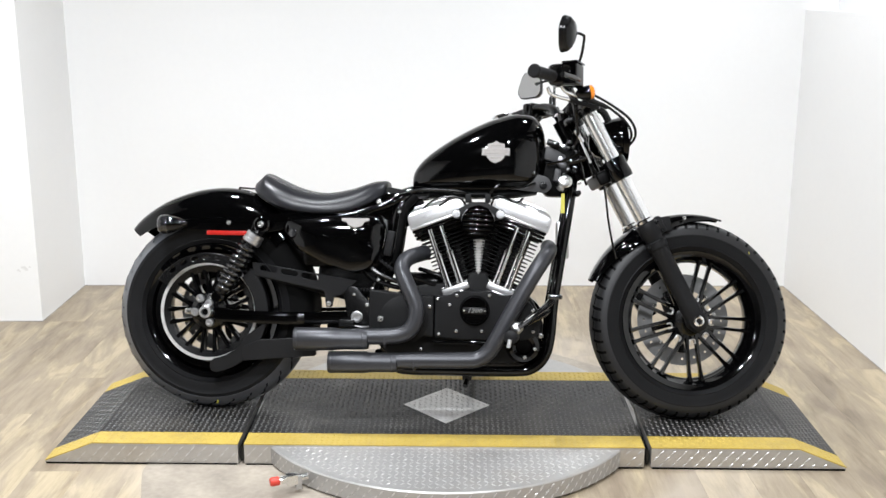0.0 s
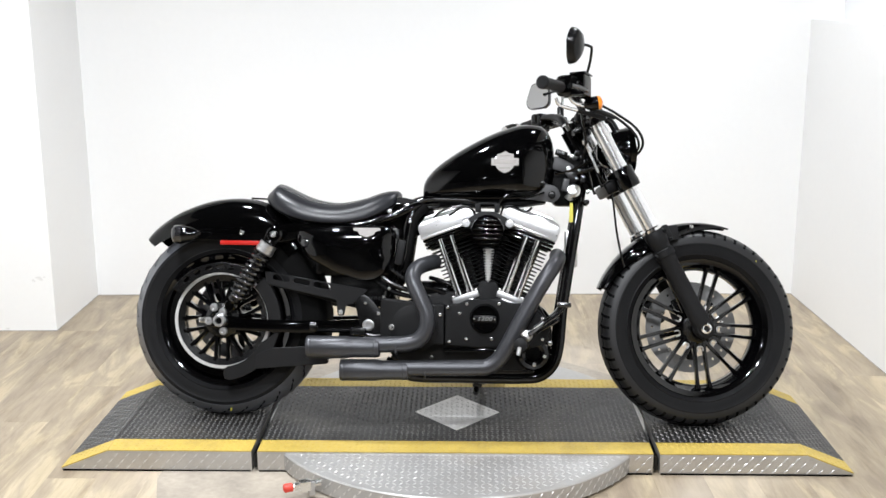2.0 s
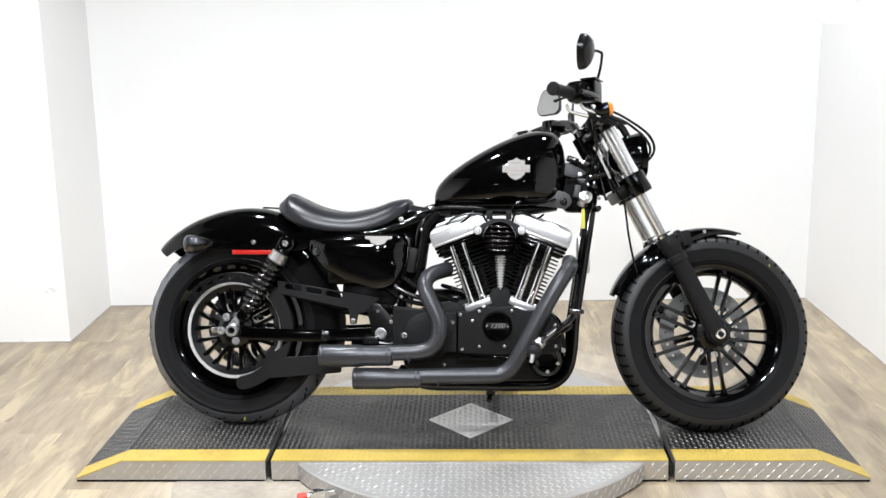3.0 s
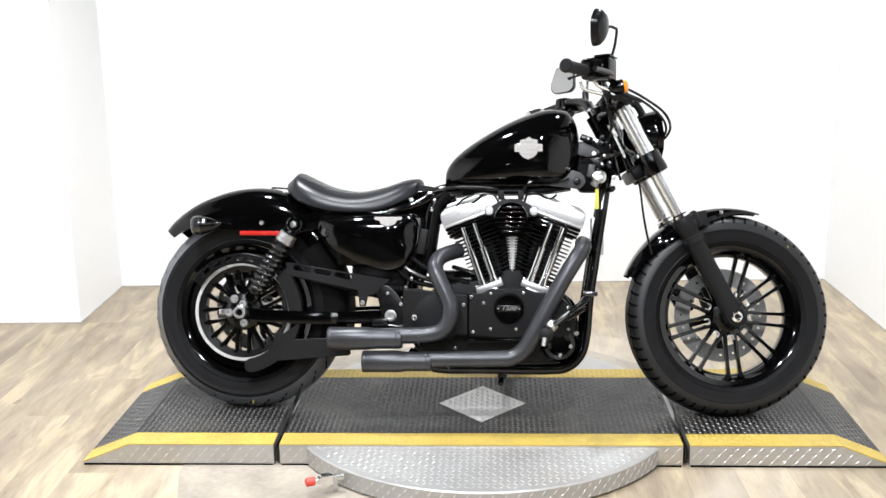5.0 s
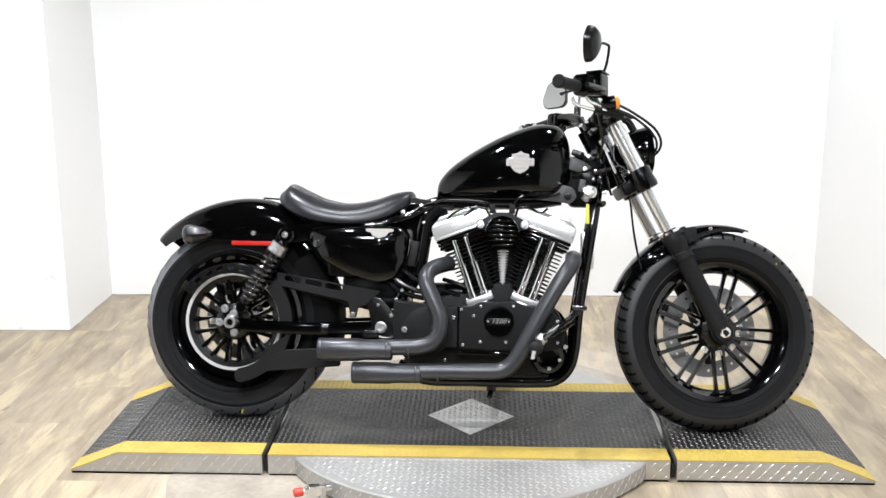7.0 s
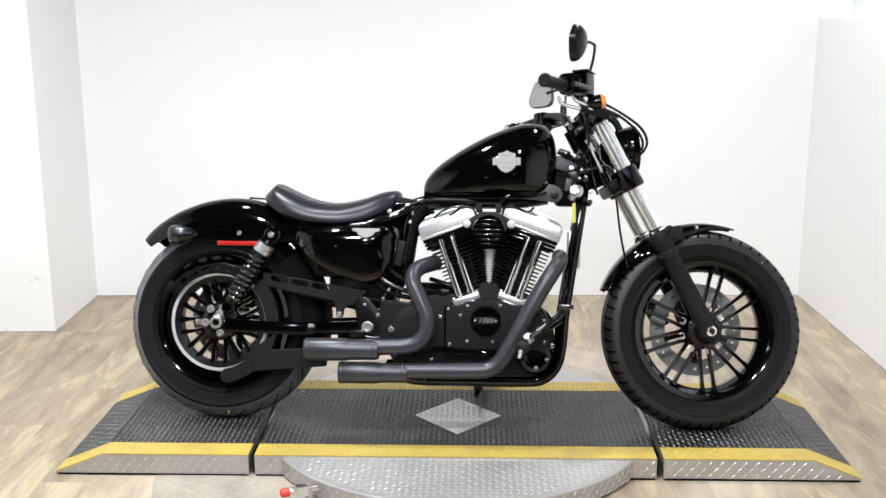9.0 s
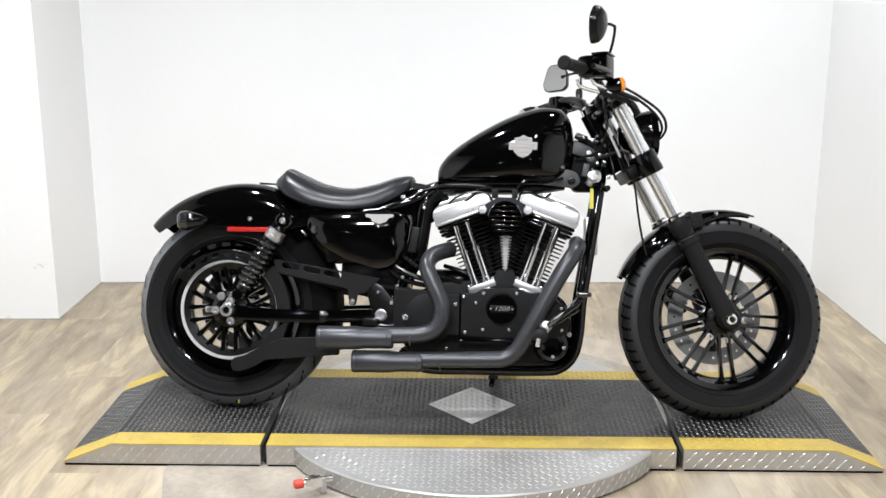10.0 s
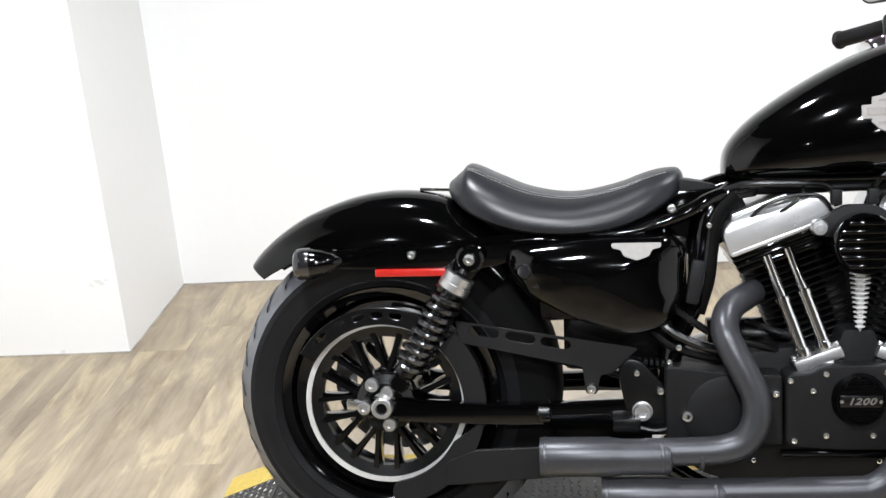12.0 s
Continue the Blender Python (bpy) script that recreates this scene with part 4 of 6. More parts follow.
# cables and hoses
for pts, r in (([(0.352, -0.25, 1.03), (0.40, -0.20, 1.005), (0.47, -0.14, 0.985), (0.545, -0.10, 0.945), (0.572, -0.08, 0.90), (0.553, -0.06, 0.862), (0.49, -0.05, 0.83)], 0.0042),
               ([(0.345, -0.25, 1.02), (0.40, -0.19, 0.99), (0.47, -0.13, 0.975), (0.535, -0.095, 0.935), (0.560, -0.075, 0.895), (0.543, -0.055, 0.862), (0.48, -0.045, 0.82)], 0.0042),
               ([(0.33, -0.245, 1.025), (0.352, -0.2, 0.985), (0.37, -0.14, 0.94), (0.385, -0.09, 0.88), (0.36, -0.06, 0.80), (0.33, -0.05, 0.74)], 0.005),
               ([(0.33, 0.245, 1.025), (0.36, 0.19, 0.98), (0.39, 0.11, 0.90), (0.38, 0.07, 0.82)], 0.005),
               ([(0.47, -0.075, 0.75), (0.478, -0.08, 0.70), (0.487, -0.085, 0.62), (0.50, -0.085, 0.55), (0.515, -0.075, 0.50)], 0.0035),
               ([(0.39, -0.05, 0.93), (0.40, -0.075, 0.86), (0.43, -0.08, 0.80), (0.455, -0.07, 0.76)], 0.0045)):
    part("cable", steered(tube(pts, r, 8, 5)), SATIN, bike)
for start, bend, end, far in (((0.330, -0.26, 1.036), (0.346, -0.252, 1.015), (0.391, -0.22, 1.005), (0.478, -0.17, 0.981)), ((0.289, -0.27, 1.027), (0.303, -0.262, 1.006), (0.357, -0.23, 0.995), (0.447, -0.18, 0.977))):
    elbow = part("throttle_cable_elbow", moved(tube([start, bend, end], 0.0056, 12, 8), BAR_DROP), FORK, bike, "bright cable elbow")
    part("cable_sleeve", moved(tube([end, tuple(p * 0.5 + q * 0.5 for p, q in zip(end, far)), far], 0.0068, 10, 3), BAR_DROP), MATTE, elbow, "black rubber sleeve")
# wide clamp arm on the clutch side, bright tube caps and connector
part("bar_clamp", tube([(0.262, 0.235, 1.020), (0.300, 0.185, 1.016), (0.326, 0.135, 1.0), (0.340, 0.095, 0.967), (0.350, 0.06, 0.935)], [0.010, 0.013, 0.015, 0.014, 0.012], 16, 5), SATIN, bike, "black curved handlebar clamp")
for y in (-0.108, 0.108):
    part("tube_cap", steered(lathe([(0.0275, -0.006), (0.0315, 0.0), (0.031, 0.010), (0.022, 0.020), (0.0, 0.024)], along(0.757, y), RAKE, 24)), SMOKE, bike, "dark glossy fork tube cap")
part("cable_connector", tube([(0.386, -0.09, 0.906), (0.398, -0.09, 0.888), (0.411, -0.09, 0.870)], 0.0075, 12, 1), FORK, bike, "bright cable connector")
part("frame_gusset", plate(rounded([(0.262, 0.85), (0.335, 0.868), (0.405, 0.845), (0.40, 0.76), (0.36, 0.70), (0.30, 0.70), (0.262, 0.75)], 0.012), -0.036, 0.036, (), 0.006), FIN, bike, "black steering head gusset")

# fuel tank
def superring(x, top, low, half, n=32, waist=0.32, up=2.3, down=3.4):
    mid = low + (top - low) * waist
    ring = []
    for k in range(n):
        a = 2 * math.pi * k / n
        c, s = math.cos(a), math.sin(a)
        e = 2 / (up if s > 0 else down)
        ring.append((x, half * math.copysign(abs(c) ** (2 / (2.5 if s > 0 else 3.4)), c), mid + ((top - mid) if s > 0 else (mid - low)) * math.copysign(abs(s) ** e, s)))
    return ring


def body(stations, res=5, **kw):
    """A soft body lofted through stations of (x, top, low, half width)."""
    rows = smooth([Vector((x, t, l)) for x, t, l, h in stations], res)
    halves = smooth([Vector((x, h, 0)) for x, t, l, h in stations], res)
    return skin([superring(r.x, r.y, r.z, max(0.004, h.y), **kw) for r, h in zip(rows, halves)])


tank = part("fuel_tank", body([(-0.133, 0.742, 0.728, 0.012), (-0.128, 0.772, 0.722, 0.045), (-0.108, 0.803, 0.719, 0.068), (-0.068, 0.840, 0.718, 0.088), (0.004, 0.888, 0.717, 0.110), (0.088, 0.932, 0.716, 0.125),
                               (0.17, 0.961, 0.717, 0.130), (0.225, 0.966, 0.721, 0.116), (0.262, 0.955, 0.736, 0.094), (0.285, 0.922, 0.758, 0.070), (0.296, 0.88, 0.79, 0.042), (0.299, 0.845, 0.815, 0.012)]), GLOSS, bike, "gloss black peanut fuel tank")
part("filler_cap", lathe([(0.036, -0.01), (0.036, 0.008), (0.033, 0.013), (0.0, 0.016)], (0.155, 0.045, 0.953), (-0.25, 0.15, 1), 28), CHROME, tank, "chrome filler cap")
part("tank_seam", tube([(-0.122, -0.047, 0.724), (-0.06, -0.088, 0.7195), (0.01, -0.109, 0.7185), (0.09, -0.122, 0.718), (0.17, -0.126, 0.719), (0.225, -0.111, 0.724), (0.262, -0.087, 0.739)], 0.0035, 8, 4), GLOSS, tank)
shield = [(-0.044, 0.012), (-0.028, 0.013), (-0.027, 0.026), (-0.012, 0.029), (0.0, 0.036), (0.012, 0.029), (0.027, 0.026), (0.028, 0.013), (0.044, 0.012), (0.044, -0.012), (0.027, -0.013), (0.029, -0.017),
          (0.016, -0.031), (0.0, -0.038), (-0.016, -0.031), (-0.029, -0.017), (-0.027, -0.013), (-0.044, -0.012)]
BADGE_AT = Matrix.Translation((0.137, -0.1255, 0.833)) @ Matrix.Rotation(radians(-6.5), 4, "Z") @ Matrix.Rotation(radians(-13), 4, "X")
badge = part("tank_badge", moved(plate(shield, -0.003, 0.006, bevel=0.0006, seg=1), BADGE_AT), BADGE, tank, "plain silver shield-and-bar badge")
for z0, z1, w in ((-0.007, 0.007, 0.036), (0.018, 0.022, 0.016), (-0.023, -0.018, 0.018)):
    part("badge_field", moved(box(-w, w, -0.0036, -0.0028, z0, z1), BADGE_AT), material("badge_field", (0.14, 0.128, 0.118), 0.45, 0.4, vary=0.15, scale=150), badge)

# seat
SEAT_ROWS = [(-0.650, 0.724, 0.716, 0.012), (-0.647, 0.729, 0.708, 0.045), (-0.638, 0.736, 0.697, 0.076), (-0.622, 0.750, 0.682, 0.102), (-0.603, 0.762, 0.667, 0.118), (-0.555, 0.741, 0.645, 0.133), (-0.49, 0.714, 0.630, 0.139), (-0.41, 0.702, 0.626, 0.139), (-0.33, 0.716, 0.634, 0.127),
             (-0.265, 0.738, 0.660, 0.105), (-0.222, 0.744, 0.690, 0.074), (-0.208, 0.737, 0.706, 0.040), (-0.203, 0.724, 0.714, 0.008)]
SEAT_FORM = dict(waist=0.16, up=2.15, down=3.2)
seat = part("seat", body(SEAT_ROWS, **SEAT_FORM), LEATHER, bike, "black vinyl solo seat with stitched seams")


def seat_line(turn, lift, x0=-0.608, x1=-0.236, n=96):
    """A line along the seat's near flank, at one turn round its section."""
    rows, out = smooth([Vector((x, t, l)) for x, t, l, h in SEAT_ROWS], 8), []
    halves = smooth([Vector((x, h, 0)) for x, t, l, h in SEAT_ROWS], 8)
    xs = [r.x for r in rows]
    for k in range(n + 1):
        x = x0 + (x1 - x0) * k / n
        top, low, half = (float(np.interp(x, xs, v)) for v in ([r.y for r in rows], [r.z for r in rows], [h.y for h in halves]))
        mid = low + (top - low) * SEAT_FORM["waist"]
        c, q = math.cos(radians(turn)), math.sin(radians(turn))
        out.append(Vector((x, -(half + lift) * abs(c) ** (2 / 2.5), mid + (top - mid + lift) * abs(q) ** (2 / SEAT_FORM["up"]))))
    return out


for turn in (63, 58):
    line = seat_line(turn, 0.0008, n=150)
    part("seam_stitching", joined(*[tube([line[i], line[i + 1], line[i + 2]], 0.0009, 5, 1) for i in range(0, len(line) - 3, 3)]), THREAD, seat, "pale stitched seam")
part("seam_welt", tube(seat_line(60.5, 0.0002, n=40), 0.0022, 6, 1), LEATHER, seat)
part("seat_pan", body([(-0.598, 0.700, 0.660, 0.045), (-0.55, 0.678, 0.628, 0.088), (-0.49, 0.662, 0.615, 0.102), (-0.40, 0.652, 0.612, 0.104), (-0.31, 0.662, 0.618, 0.092), (-0.25, 0.700, 0.650, 0.055)]), INNER, seat, "black seat pan")
part("seat_tab", moved(box(-0.035, 0.035, -0.012, 0.012, -0.002, 0.004, 0.001), Matrix.Translation((-0.675, 0, 0.712)) @ Matrix.Rotation(radians(3), 4, "Y")), CHROME, bike, "small bright seat tab")

# rear fender, struts, lights
rpath = [(-1.052, 0.577), (-1.03, 0.602), (-0.992, 0.634), (-0.945, 0.664), (-0.897, 0.685), (-0.845, 0.702), (-0.795, 0.711), (-0.745, 0.714), (-0.69, 0.709), (-0.635, 0.694), (-0.58, 0.668), (-0.53, 0.632), (-0.49, 0.59)]
part("rear_fender", arch([tuple(p[:2]) for p in smooth([Vector((x, z, 0)) for x, z in rpath], 3)], [0.092 - 0.022 * max(0, 1 - k / 7) ** 1.5 for k in range(37)], [0.1 - 0.055 * max(0, 1 - k / 16) for k in range(37)]), GLOSS, bike, "chopped gloss black rear fender")
for s in (-1, 1):
    strut = part("fender_strut", plate(rounded([(-0.93, 0.574), (-0.60, 0.566), (-0.545, 0.575), (-0.49, 0.60), (-0.49, 0.637), (-0.62, 0.622), (-0.80, 0.607), (-0.93, 0.600)], 0.01), s * 0.108 - 0.008, s * 0.108 + 0.008, bevel=0.003), GLOSS, bike, "gloss black fender strut")
    for x, z in ((-0.712, 0.597),):
        bolt(strut, (x, s * 0.117, z), 0.0085, 0.008, axis=(0, s, 0))
    part("reflector", box(-0.782, -0.647, s * 0.1215 - 0.0055, s * 0.1215 + 0.0055, 0.557, 0.5715, 0.003), REDLENS, bike, "long red side reflector")
    sig = part("rear_signal", lathe([(0.0, 0.083), (0.008, 0.079), (0.017, 0.063), (0.0245, 0.042), (0.0285, 0.02), (0.0295, 0.008), (0.027, 0.006)], (-0.916, s * 0.158, 0.588), (1, 0, 0.04), 24), GLOSS, bike, "black bullet turn signal")
    part("signal_lens", lathe([(0.0292, 0.022), (0.0304, 0.019), (0.0304, 0.003), (0.029, -0.004), (0.024, -0.009), (0.015, -0.0125), (0.0, -0.014)], (-0.916, s * 0.158, 0.588), (1, 0, 0.04), 24), SMOKE, sig, "smoked lens")
    part("signal_stem", tube([(-0.885, s * 0.158, 0.59), (-0.885, s * 0.115, 0.59)], 0.010, 12, 1), GLOSS, sig)

# swingarm, pulley, guards, shocks
for s in (-1, 1):
    arm = part("swingarm", plate(rounded([(-0.815, 0.290), (-0.80, 0.334), (-0.70, 0.321), (-0.52, 0.317), (-0.42, 0.319), (-0.24, 0.328), (-0.24, 0.280), (-0.42, 0.280), (-0.52, 0.277), (-0.70, 0.281)], 0.011), s * 0.128 - 0.016, s * 0.128 + 0.016, bevel=0.006), GLOSS, bike, "gloss black swingarm")
    part("weld_collar", lathe([(0.017, -0.014), (0.0215, -0.010), (0.0215, 0.010), (0.017, 0.014)], (-0.47, s * 0.128, 0.298), (1, 0.02, 0.02), 20), SATIN, arm)
    part("axle_adjuster", box(-0.845, -0.80, s * 0.128 - 0.01, s * 0.128 + 0.01, 0.304, 0.322, 0.003), BOLT, arm)
    nut = part("axle_nut", lathe([(0.0, 0.002), (0.0105, 0.002), (0.0108, 0.013), (0.0115, 0.014), (0.0175, 0.014), (0.0195, 0.012), (0.0198, -0.012), (0.026, -0.0125), (0.026, -0.016)], (-0.772, s * 0.153, 0.313), (0, s, 0), 24), ALLOY, arm, "bare metal axle nut")
    part("nut_bore", lathe([(0.0, 0.0035), (0.0103, 0.0035), (0.0103, 0.002)], (-0.772, s * 0.153, 0.313), (0, s, 0), 20), GROOVE, nut, "dark hollow axle end")
    # shock absorber
    hi, lo = Vector((-0.597, s * 0.152, 0.592)), Vector((-0.737, s * 0.152, 0.362))
    d = (lo - hi).normalized()
    L = (lo - hi).length
    shock = part("shock", lathe([(0.0, 0.02), (0.012, 0.022), (0.014, 0.030), (0.022, 0.033), (0.022, 0.048), (0.018, 0.052), (0.018, L - 0.07), (0.021, L - 0.065), (0.022, L - 0.02), (0.014, L - 0.012), (0.0, L - 0.01)], hi, d, 24), SATIN, bike, "black coil-over shock absorber")
    part("preload_collar", lathe([(0.0195, 0.034), (0.0285, 0.036), (0.0285, 0.050), (0.0272, 0.0505), (0.0272, 0.053), (0.0300, 0.0535), (0.0300, 0.066), (0.0255, 0.070), (0.0195, 0.071)], hi, d, 28), ALLOY, shock, "bare aluminium spring collar")
    lug = hi + d * 0.010
    part("top_clevis", plate(slot(lug.x, lug.z, 0.068, 0.047, math.degrees(math.atan2(d.z, d.x)), 8), lug.y - 0.011, lug.y + 0.011, (), 0.004), GLOSS, shock, "gloss black oval shock clevis")
    u = d.orthogonal().normalized()
    w = d.cross(u)
    turns = 9
    coil = []
    for k in range(int(turns * 14)):
        a = 2 * math.pi * k / 14
        coil.append(hi + d * (0.073 + (L - 0.107) * k / (turns * 14)) + (u * math.cos(a) + w * math.sin(a)) * 0.0265)
    part("spring", tube(coil, 0.0062, 8, 1), COIL, shock, "gloss black coil spring")
    for p, r in ((hi, 0.026), (lo, 0.019)):
        part("shock_eye", lathe([(0.0, -0.013), (r * 0.8, -0.013), (r, -0.009), (r, 0.013), (0.0, 0.013)], p, (0, 1, 0), 24), GLOSS, shock)
        if p is hi:
            bolt(shock, p + Vector((0, s * 0.014, 0)), 0.0115, 0.011, axis=(0, s, 0))
for k, (dx, dz) in enumerate(((-0.020, 0.042), (0.009, 0.027), (0.012, -0.034), (-0.036, -0.002))):
    bolt(bike, (-0.772 + dx, -0.146, 0.313 + dz), 0.0135, 0.009, ALLOY)
pulley = part("rear_pulley", lathe([(0.148, -0.013), (0.158, -0.013), (0.158, 0.014), (0.148, 0.014)], AXLE_R + Vector((0, -0.094, 0)), seg=80, closed=True), PULLEY, bike, "bare metal rim of the belt pulley")
part("pulley_flange", lathe([(0.127, -0.006), (0.1478, -0.011), (0.1478, 0.012), (0.127, 0.010)], AXLE_R + Vector((0, -0.094, 0)), seg=64, closed=True), SATIN, pulley)
part("pulley_hub", lathe([(0.0, -0.03), (0.04, -0.03), (0.056, -0.018), (0.058, 0.03), (0.0, 0.03)], AXLE_R + Vector((0, -0.094, 0)), seg=32), SATIN, pulley)
for y0, z0, x1, z1 in ((-0.107, 0.158, -0.25, 0.035), (-0.107, -0.158, -0.25, -0.095)):
    a, b = Vector((AXLE_R.x, -0.095, AXLE_R.z + z0)), Vector((-0.27, -0.095, AXLE_R.z + z1))
    part("drive_belt", tube([a, b], 0.006, 8, 1), RUBBER, bike, "black drive belt")
cx, cz = AXLE_R.x, AXLE_R.z
guard = part("belt_guard", plate(rounded([(-0.632, 0.474), (-0.295, 0.420), (-0.345, 0.372), (-0.365, 0.370), (-0.372, 0.335), (-0.392, 0.335), (-0.398, 0.385), (-0.625, 0.432)], 0.006), -0.135, -0.129,
                                 [slot(-0.578, 0.452, 0.056, 0.017, -9.5), slot(-0.511, 0.441, 0.056, 0.017, -9.5), slot(-0.446, 0.430, 0.056, 0.017, -9.5)], 0.0012, 1), MATTE, bike, "matte black slotted belt guard")
bolt(guard, (-0.382, -0.136, 0.346), 0.0095, 0.009)
part("guard_arch", plate(band(cx, cz, 0.155, 0.188, 148, 52, 20), -0.132, -0.127, [slot(cx + 0.1735 * math.cos(radians(a)), cz + 0.1735 * math.sin(radians(a)), 0.024, 0.013, a - 90) for a in (131, 117, 104, 92, 80)], 0.001, 1), SATIN, guard, "slotted belt guard arch")
part("guard_band", plate(band(cx, cz, 0.155, 0.198, 45, -12, 14), -0.134, -0.127, (), 0.0015, 1), MATTE, guard)
lowg = part("lower_guard", plate(arc(cx, cz, 0.195, -8, -80, 14) + [(cx + 0.188 * math.cos(radians(-84.5)), cz + 0.188 * math.sin(radians(-84.5))), (cx + 0.172 * math.cos(radians(-86)), cz + 0.172 * math.sin(radians(-86))), (cx + 0.157 * math.cos(radians(-84.5)), cz + 0.157 * math.sin(radians(-84.5)))] + arc(cx, cz, 0.150, -80, -28, 10) , -0.136, -0.128, (), 0.0015, 1), MATTE, bike, "matte black lower belt guard")
part("lower_guard_bar", plate(rounded([(-0.655, 0.205), (-0.60, 0.228), (-0.42, 0.238), (-0.42, 0.180), (-0.66, 0.158)], 0.008), -0.139, -0.129, (), 0.0015, 1), MATTE, lowg)

# frame
for s in (-1, 1):
    part("frame_tube", tube([(0.385, s * 0.03, 0.80), (0.375, s * 0.05, 0.70), (0.345, s * 0.072, 0.50), (0.325, s * 0.08, 0.36), (0.316, s * 0.085, 0.25), (0.300, s * 0.088, 0.19), (0.262, s * 0.09, 0.152), (0.20, s * 0.09, 0.142), (0.0, s * 0.09, 0.140), (-0.16, s * 0.10, 0.145), (-0.24, s * 0.105, 0.19)], 0.0185, 18), GLOSS, bike, "gloss black frame tube")
    part("frame_rail", tube([(-0.08, s * 0.05, 0.70), (-0.15, s * 0.085, 0.69), (-0.21, s * 0.10, 0.662), (-0.30, s * 0.105, 0.632), (-0.42, s * 0.108, 0.622), (-0.52, s * 0.108, 0.615)], 0.014, 14), GLOSS, bike)
    part("frame_post", tube([(-0.12, s * 0.07, 0.70), (-0.164, s * 0.085, 0.66), (-0.180, s * 0.095, 0.58), (-0.194, s * 0.10, 0.50), (-0.235, s * 0.105, 0.40), (-0.245, s * 0.11, 0.30)], 0.019, 14), GLOSS, bike)
part("backbone", tube([(0.36, 0, 0.83), (0.25, 0, 0.745), (0.0, 0, 0.725), (-0.14, 0, 0.705), (-0.22, 0, 0.665)], 0.022, 16), GLOSS, bike)
part("pivot_plate", plate(rounded([(-0.335, 0.375), (-0.318, 0.405), (-0.292, 0.400), (-0.245, 0.345), (-0.235, 0.31), (-0.245, 0.262), (-0.305, 0.262), (-0.318, 0.30)], 0.012), -0.15, -0.12, (), 0.004), SATIN, bike)
part("pivot_bolt", lathe([(0.0, 0.006), (0.008, 0.006), (0.009, 0.014), (0.0145, 0.014), (0.0155, 0.012), (0.0158, 0.002), (0.0185, 0.0015), (0.019, -0.01)], (-0.291, -0.15, 0.307), (0, -1, 0), 24), ALLOY, bike, "bare metal pivot bolt")
part("brake_switch", joined(box(-0.345, -0.295, -0.18, -0.14, 0.275, 0.30, 0.005), tube([(-0.32, -0.16, 0.285), (-0.27, -0.165, 0.275), (-0.24, -0.16, 0.28)], 0.005, 8)), SATIN, bike)

part("seat_post_web", plate(rounded([(-0.30, 0.622), (-0.225, 0.700), (-0.140, 0.706), (-0.158, 0.64), (-0.170, 0.59), (-0.21, 0.58)], 0.01), -0.062, -0.050, (), 0.003), GLOSS, bike, "gloss black frame web under the seat")
bolt(bike, (-0.232, -0.106, 0.672), 0.0085, 0.007)
bolt(bike, (-0.166, -0.108, 0.640), 0.0055, 0.006)
part("cable_shroud", plate(rounded([(-0.172, 0.60), (-0.150, 0.690), (-0.105, 0.698), (-0.088, 0.66), (-0.120, 0.61), (-0.165, 0.585)], 0.01), -0.045, -0.025, (), 0.004), FIN, bike, "black shroud behind the rear cylinder")
for x, z, r in ((-0.300, 0.378, 0.0055), (-0.258, 0.345, 0.007), (-0.225, 0.425, 0.006), (-0.242, 0.398, 0.0055)):
    bolt(bike, (x, -0.151, z), r, 0.006)
rings = [Vector((-0.325 + 0.0105 * k, -0.118, 0.396 - 0.0008 * k)) for k in range(9)]
for p in rings:
    part("belt_tooth", moved(box(-0.0032, 0.0032, -0.012, 0.012, -0.005, 0.005, 0.001), Matrix.Translation(p)), RUBBER, bike)

for place, size, tilt, mat in (((0.318, -0.052, 0.868), (0.020, 0.010, 0.010), 20, SATIN), ((0.352, -0.070, 0.792), (0.016, 0.012, 0.022), -30, SATIN), ((0.332, -0.075, 0.765), (0.010, 0.010, 0.020), 10, GREYPLATE),
                               ((0.395, -0.066, 0.835), (0.008, 0.008, 0.030), -28, SATIN), ((0.372, -0.062, 0.868), (0.012, 0.010, 0.012), 15, GLOSS), ((0.395, -0.07, 0.775), (0.010, 0.010, 0.026), -20, GLOSS)):
    part("wiring_block", moved(box(-size[0], size[0], -size[1], size[1], -size[2], size[2], 0.004), Matrix.Translation(place) @ Matrix.Rotation(radians(tilt), 4, "Y")), mat, bike)
for x, z, r in ((0.350, 0.857, 0.007), (0.323, 0.866, 0.0045), (0.374, 0.812, 0.005), (0.402, 0.742, 0.006), (0.366, 0.786, 0.0045)):
    bolt(bike, (x, -0.083, z), r, 0.006)
for pts in ([(0.300, -0.06, 0.800), (0.35, -0.085, 0.812), (0.40, -0.095, 0.835), (0.438, -0.09, 0.842)], [(0.405, -0.08, 0.895), (0.415, -0.09, 0.84), (0.432, -0.095, 0.79), (0.448, -0.09, 0.758)], [(0.392, -0.08, 0.885), (0.40, -0.09, 0.83), (0.412, -0.09, 0.77), (0.425, -0.085, 0.735)]):
    part("wire", tube(pts, 0.0042, 8, 5), GLOSS, bike)
part("wire_guide", tube([(0.404, -0.094, 0.872), (0.420, -0.097, 0.838), (0.436, -0.098, 0.804)], 0.0046, 10, 3), FORK, bike, "bright wire guide")

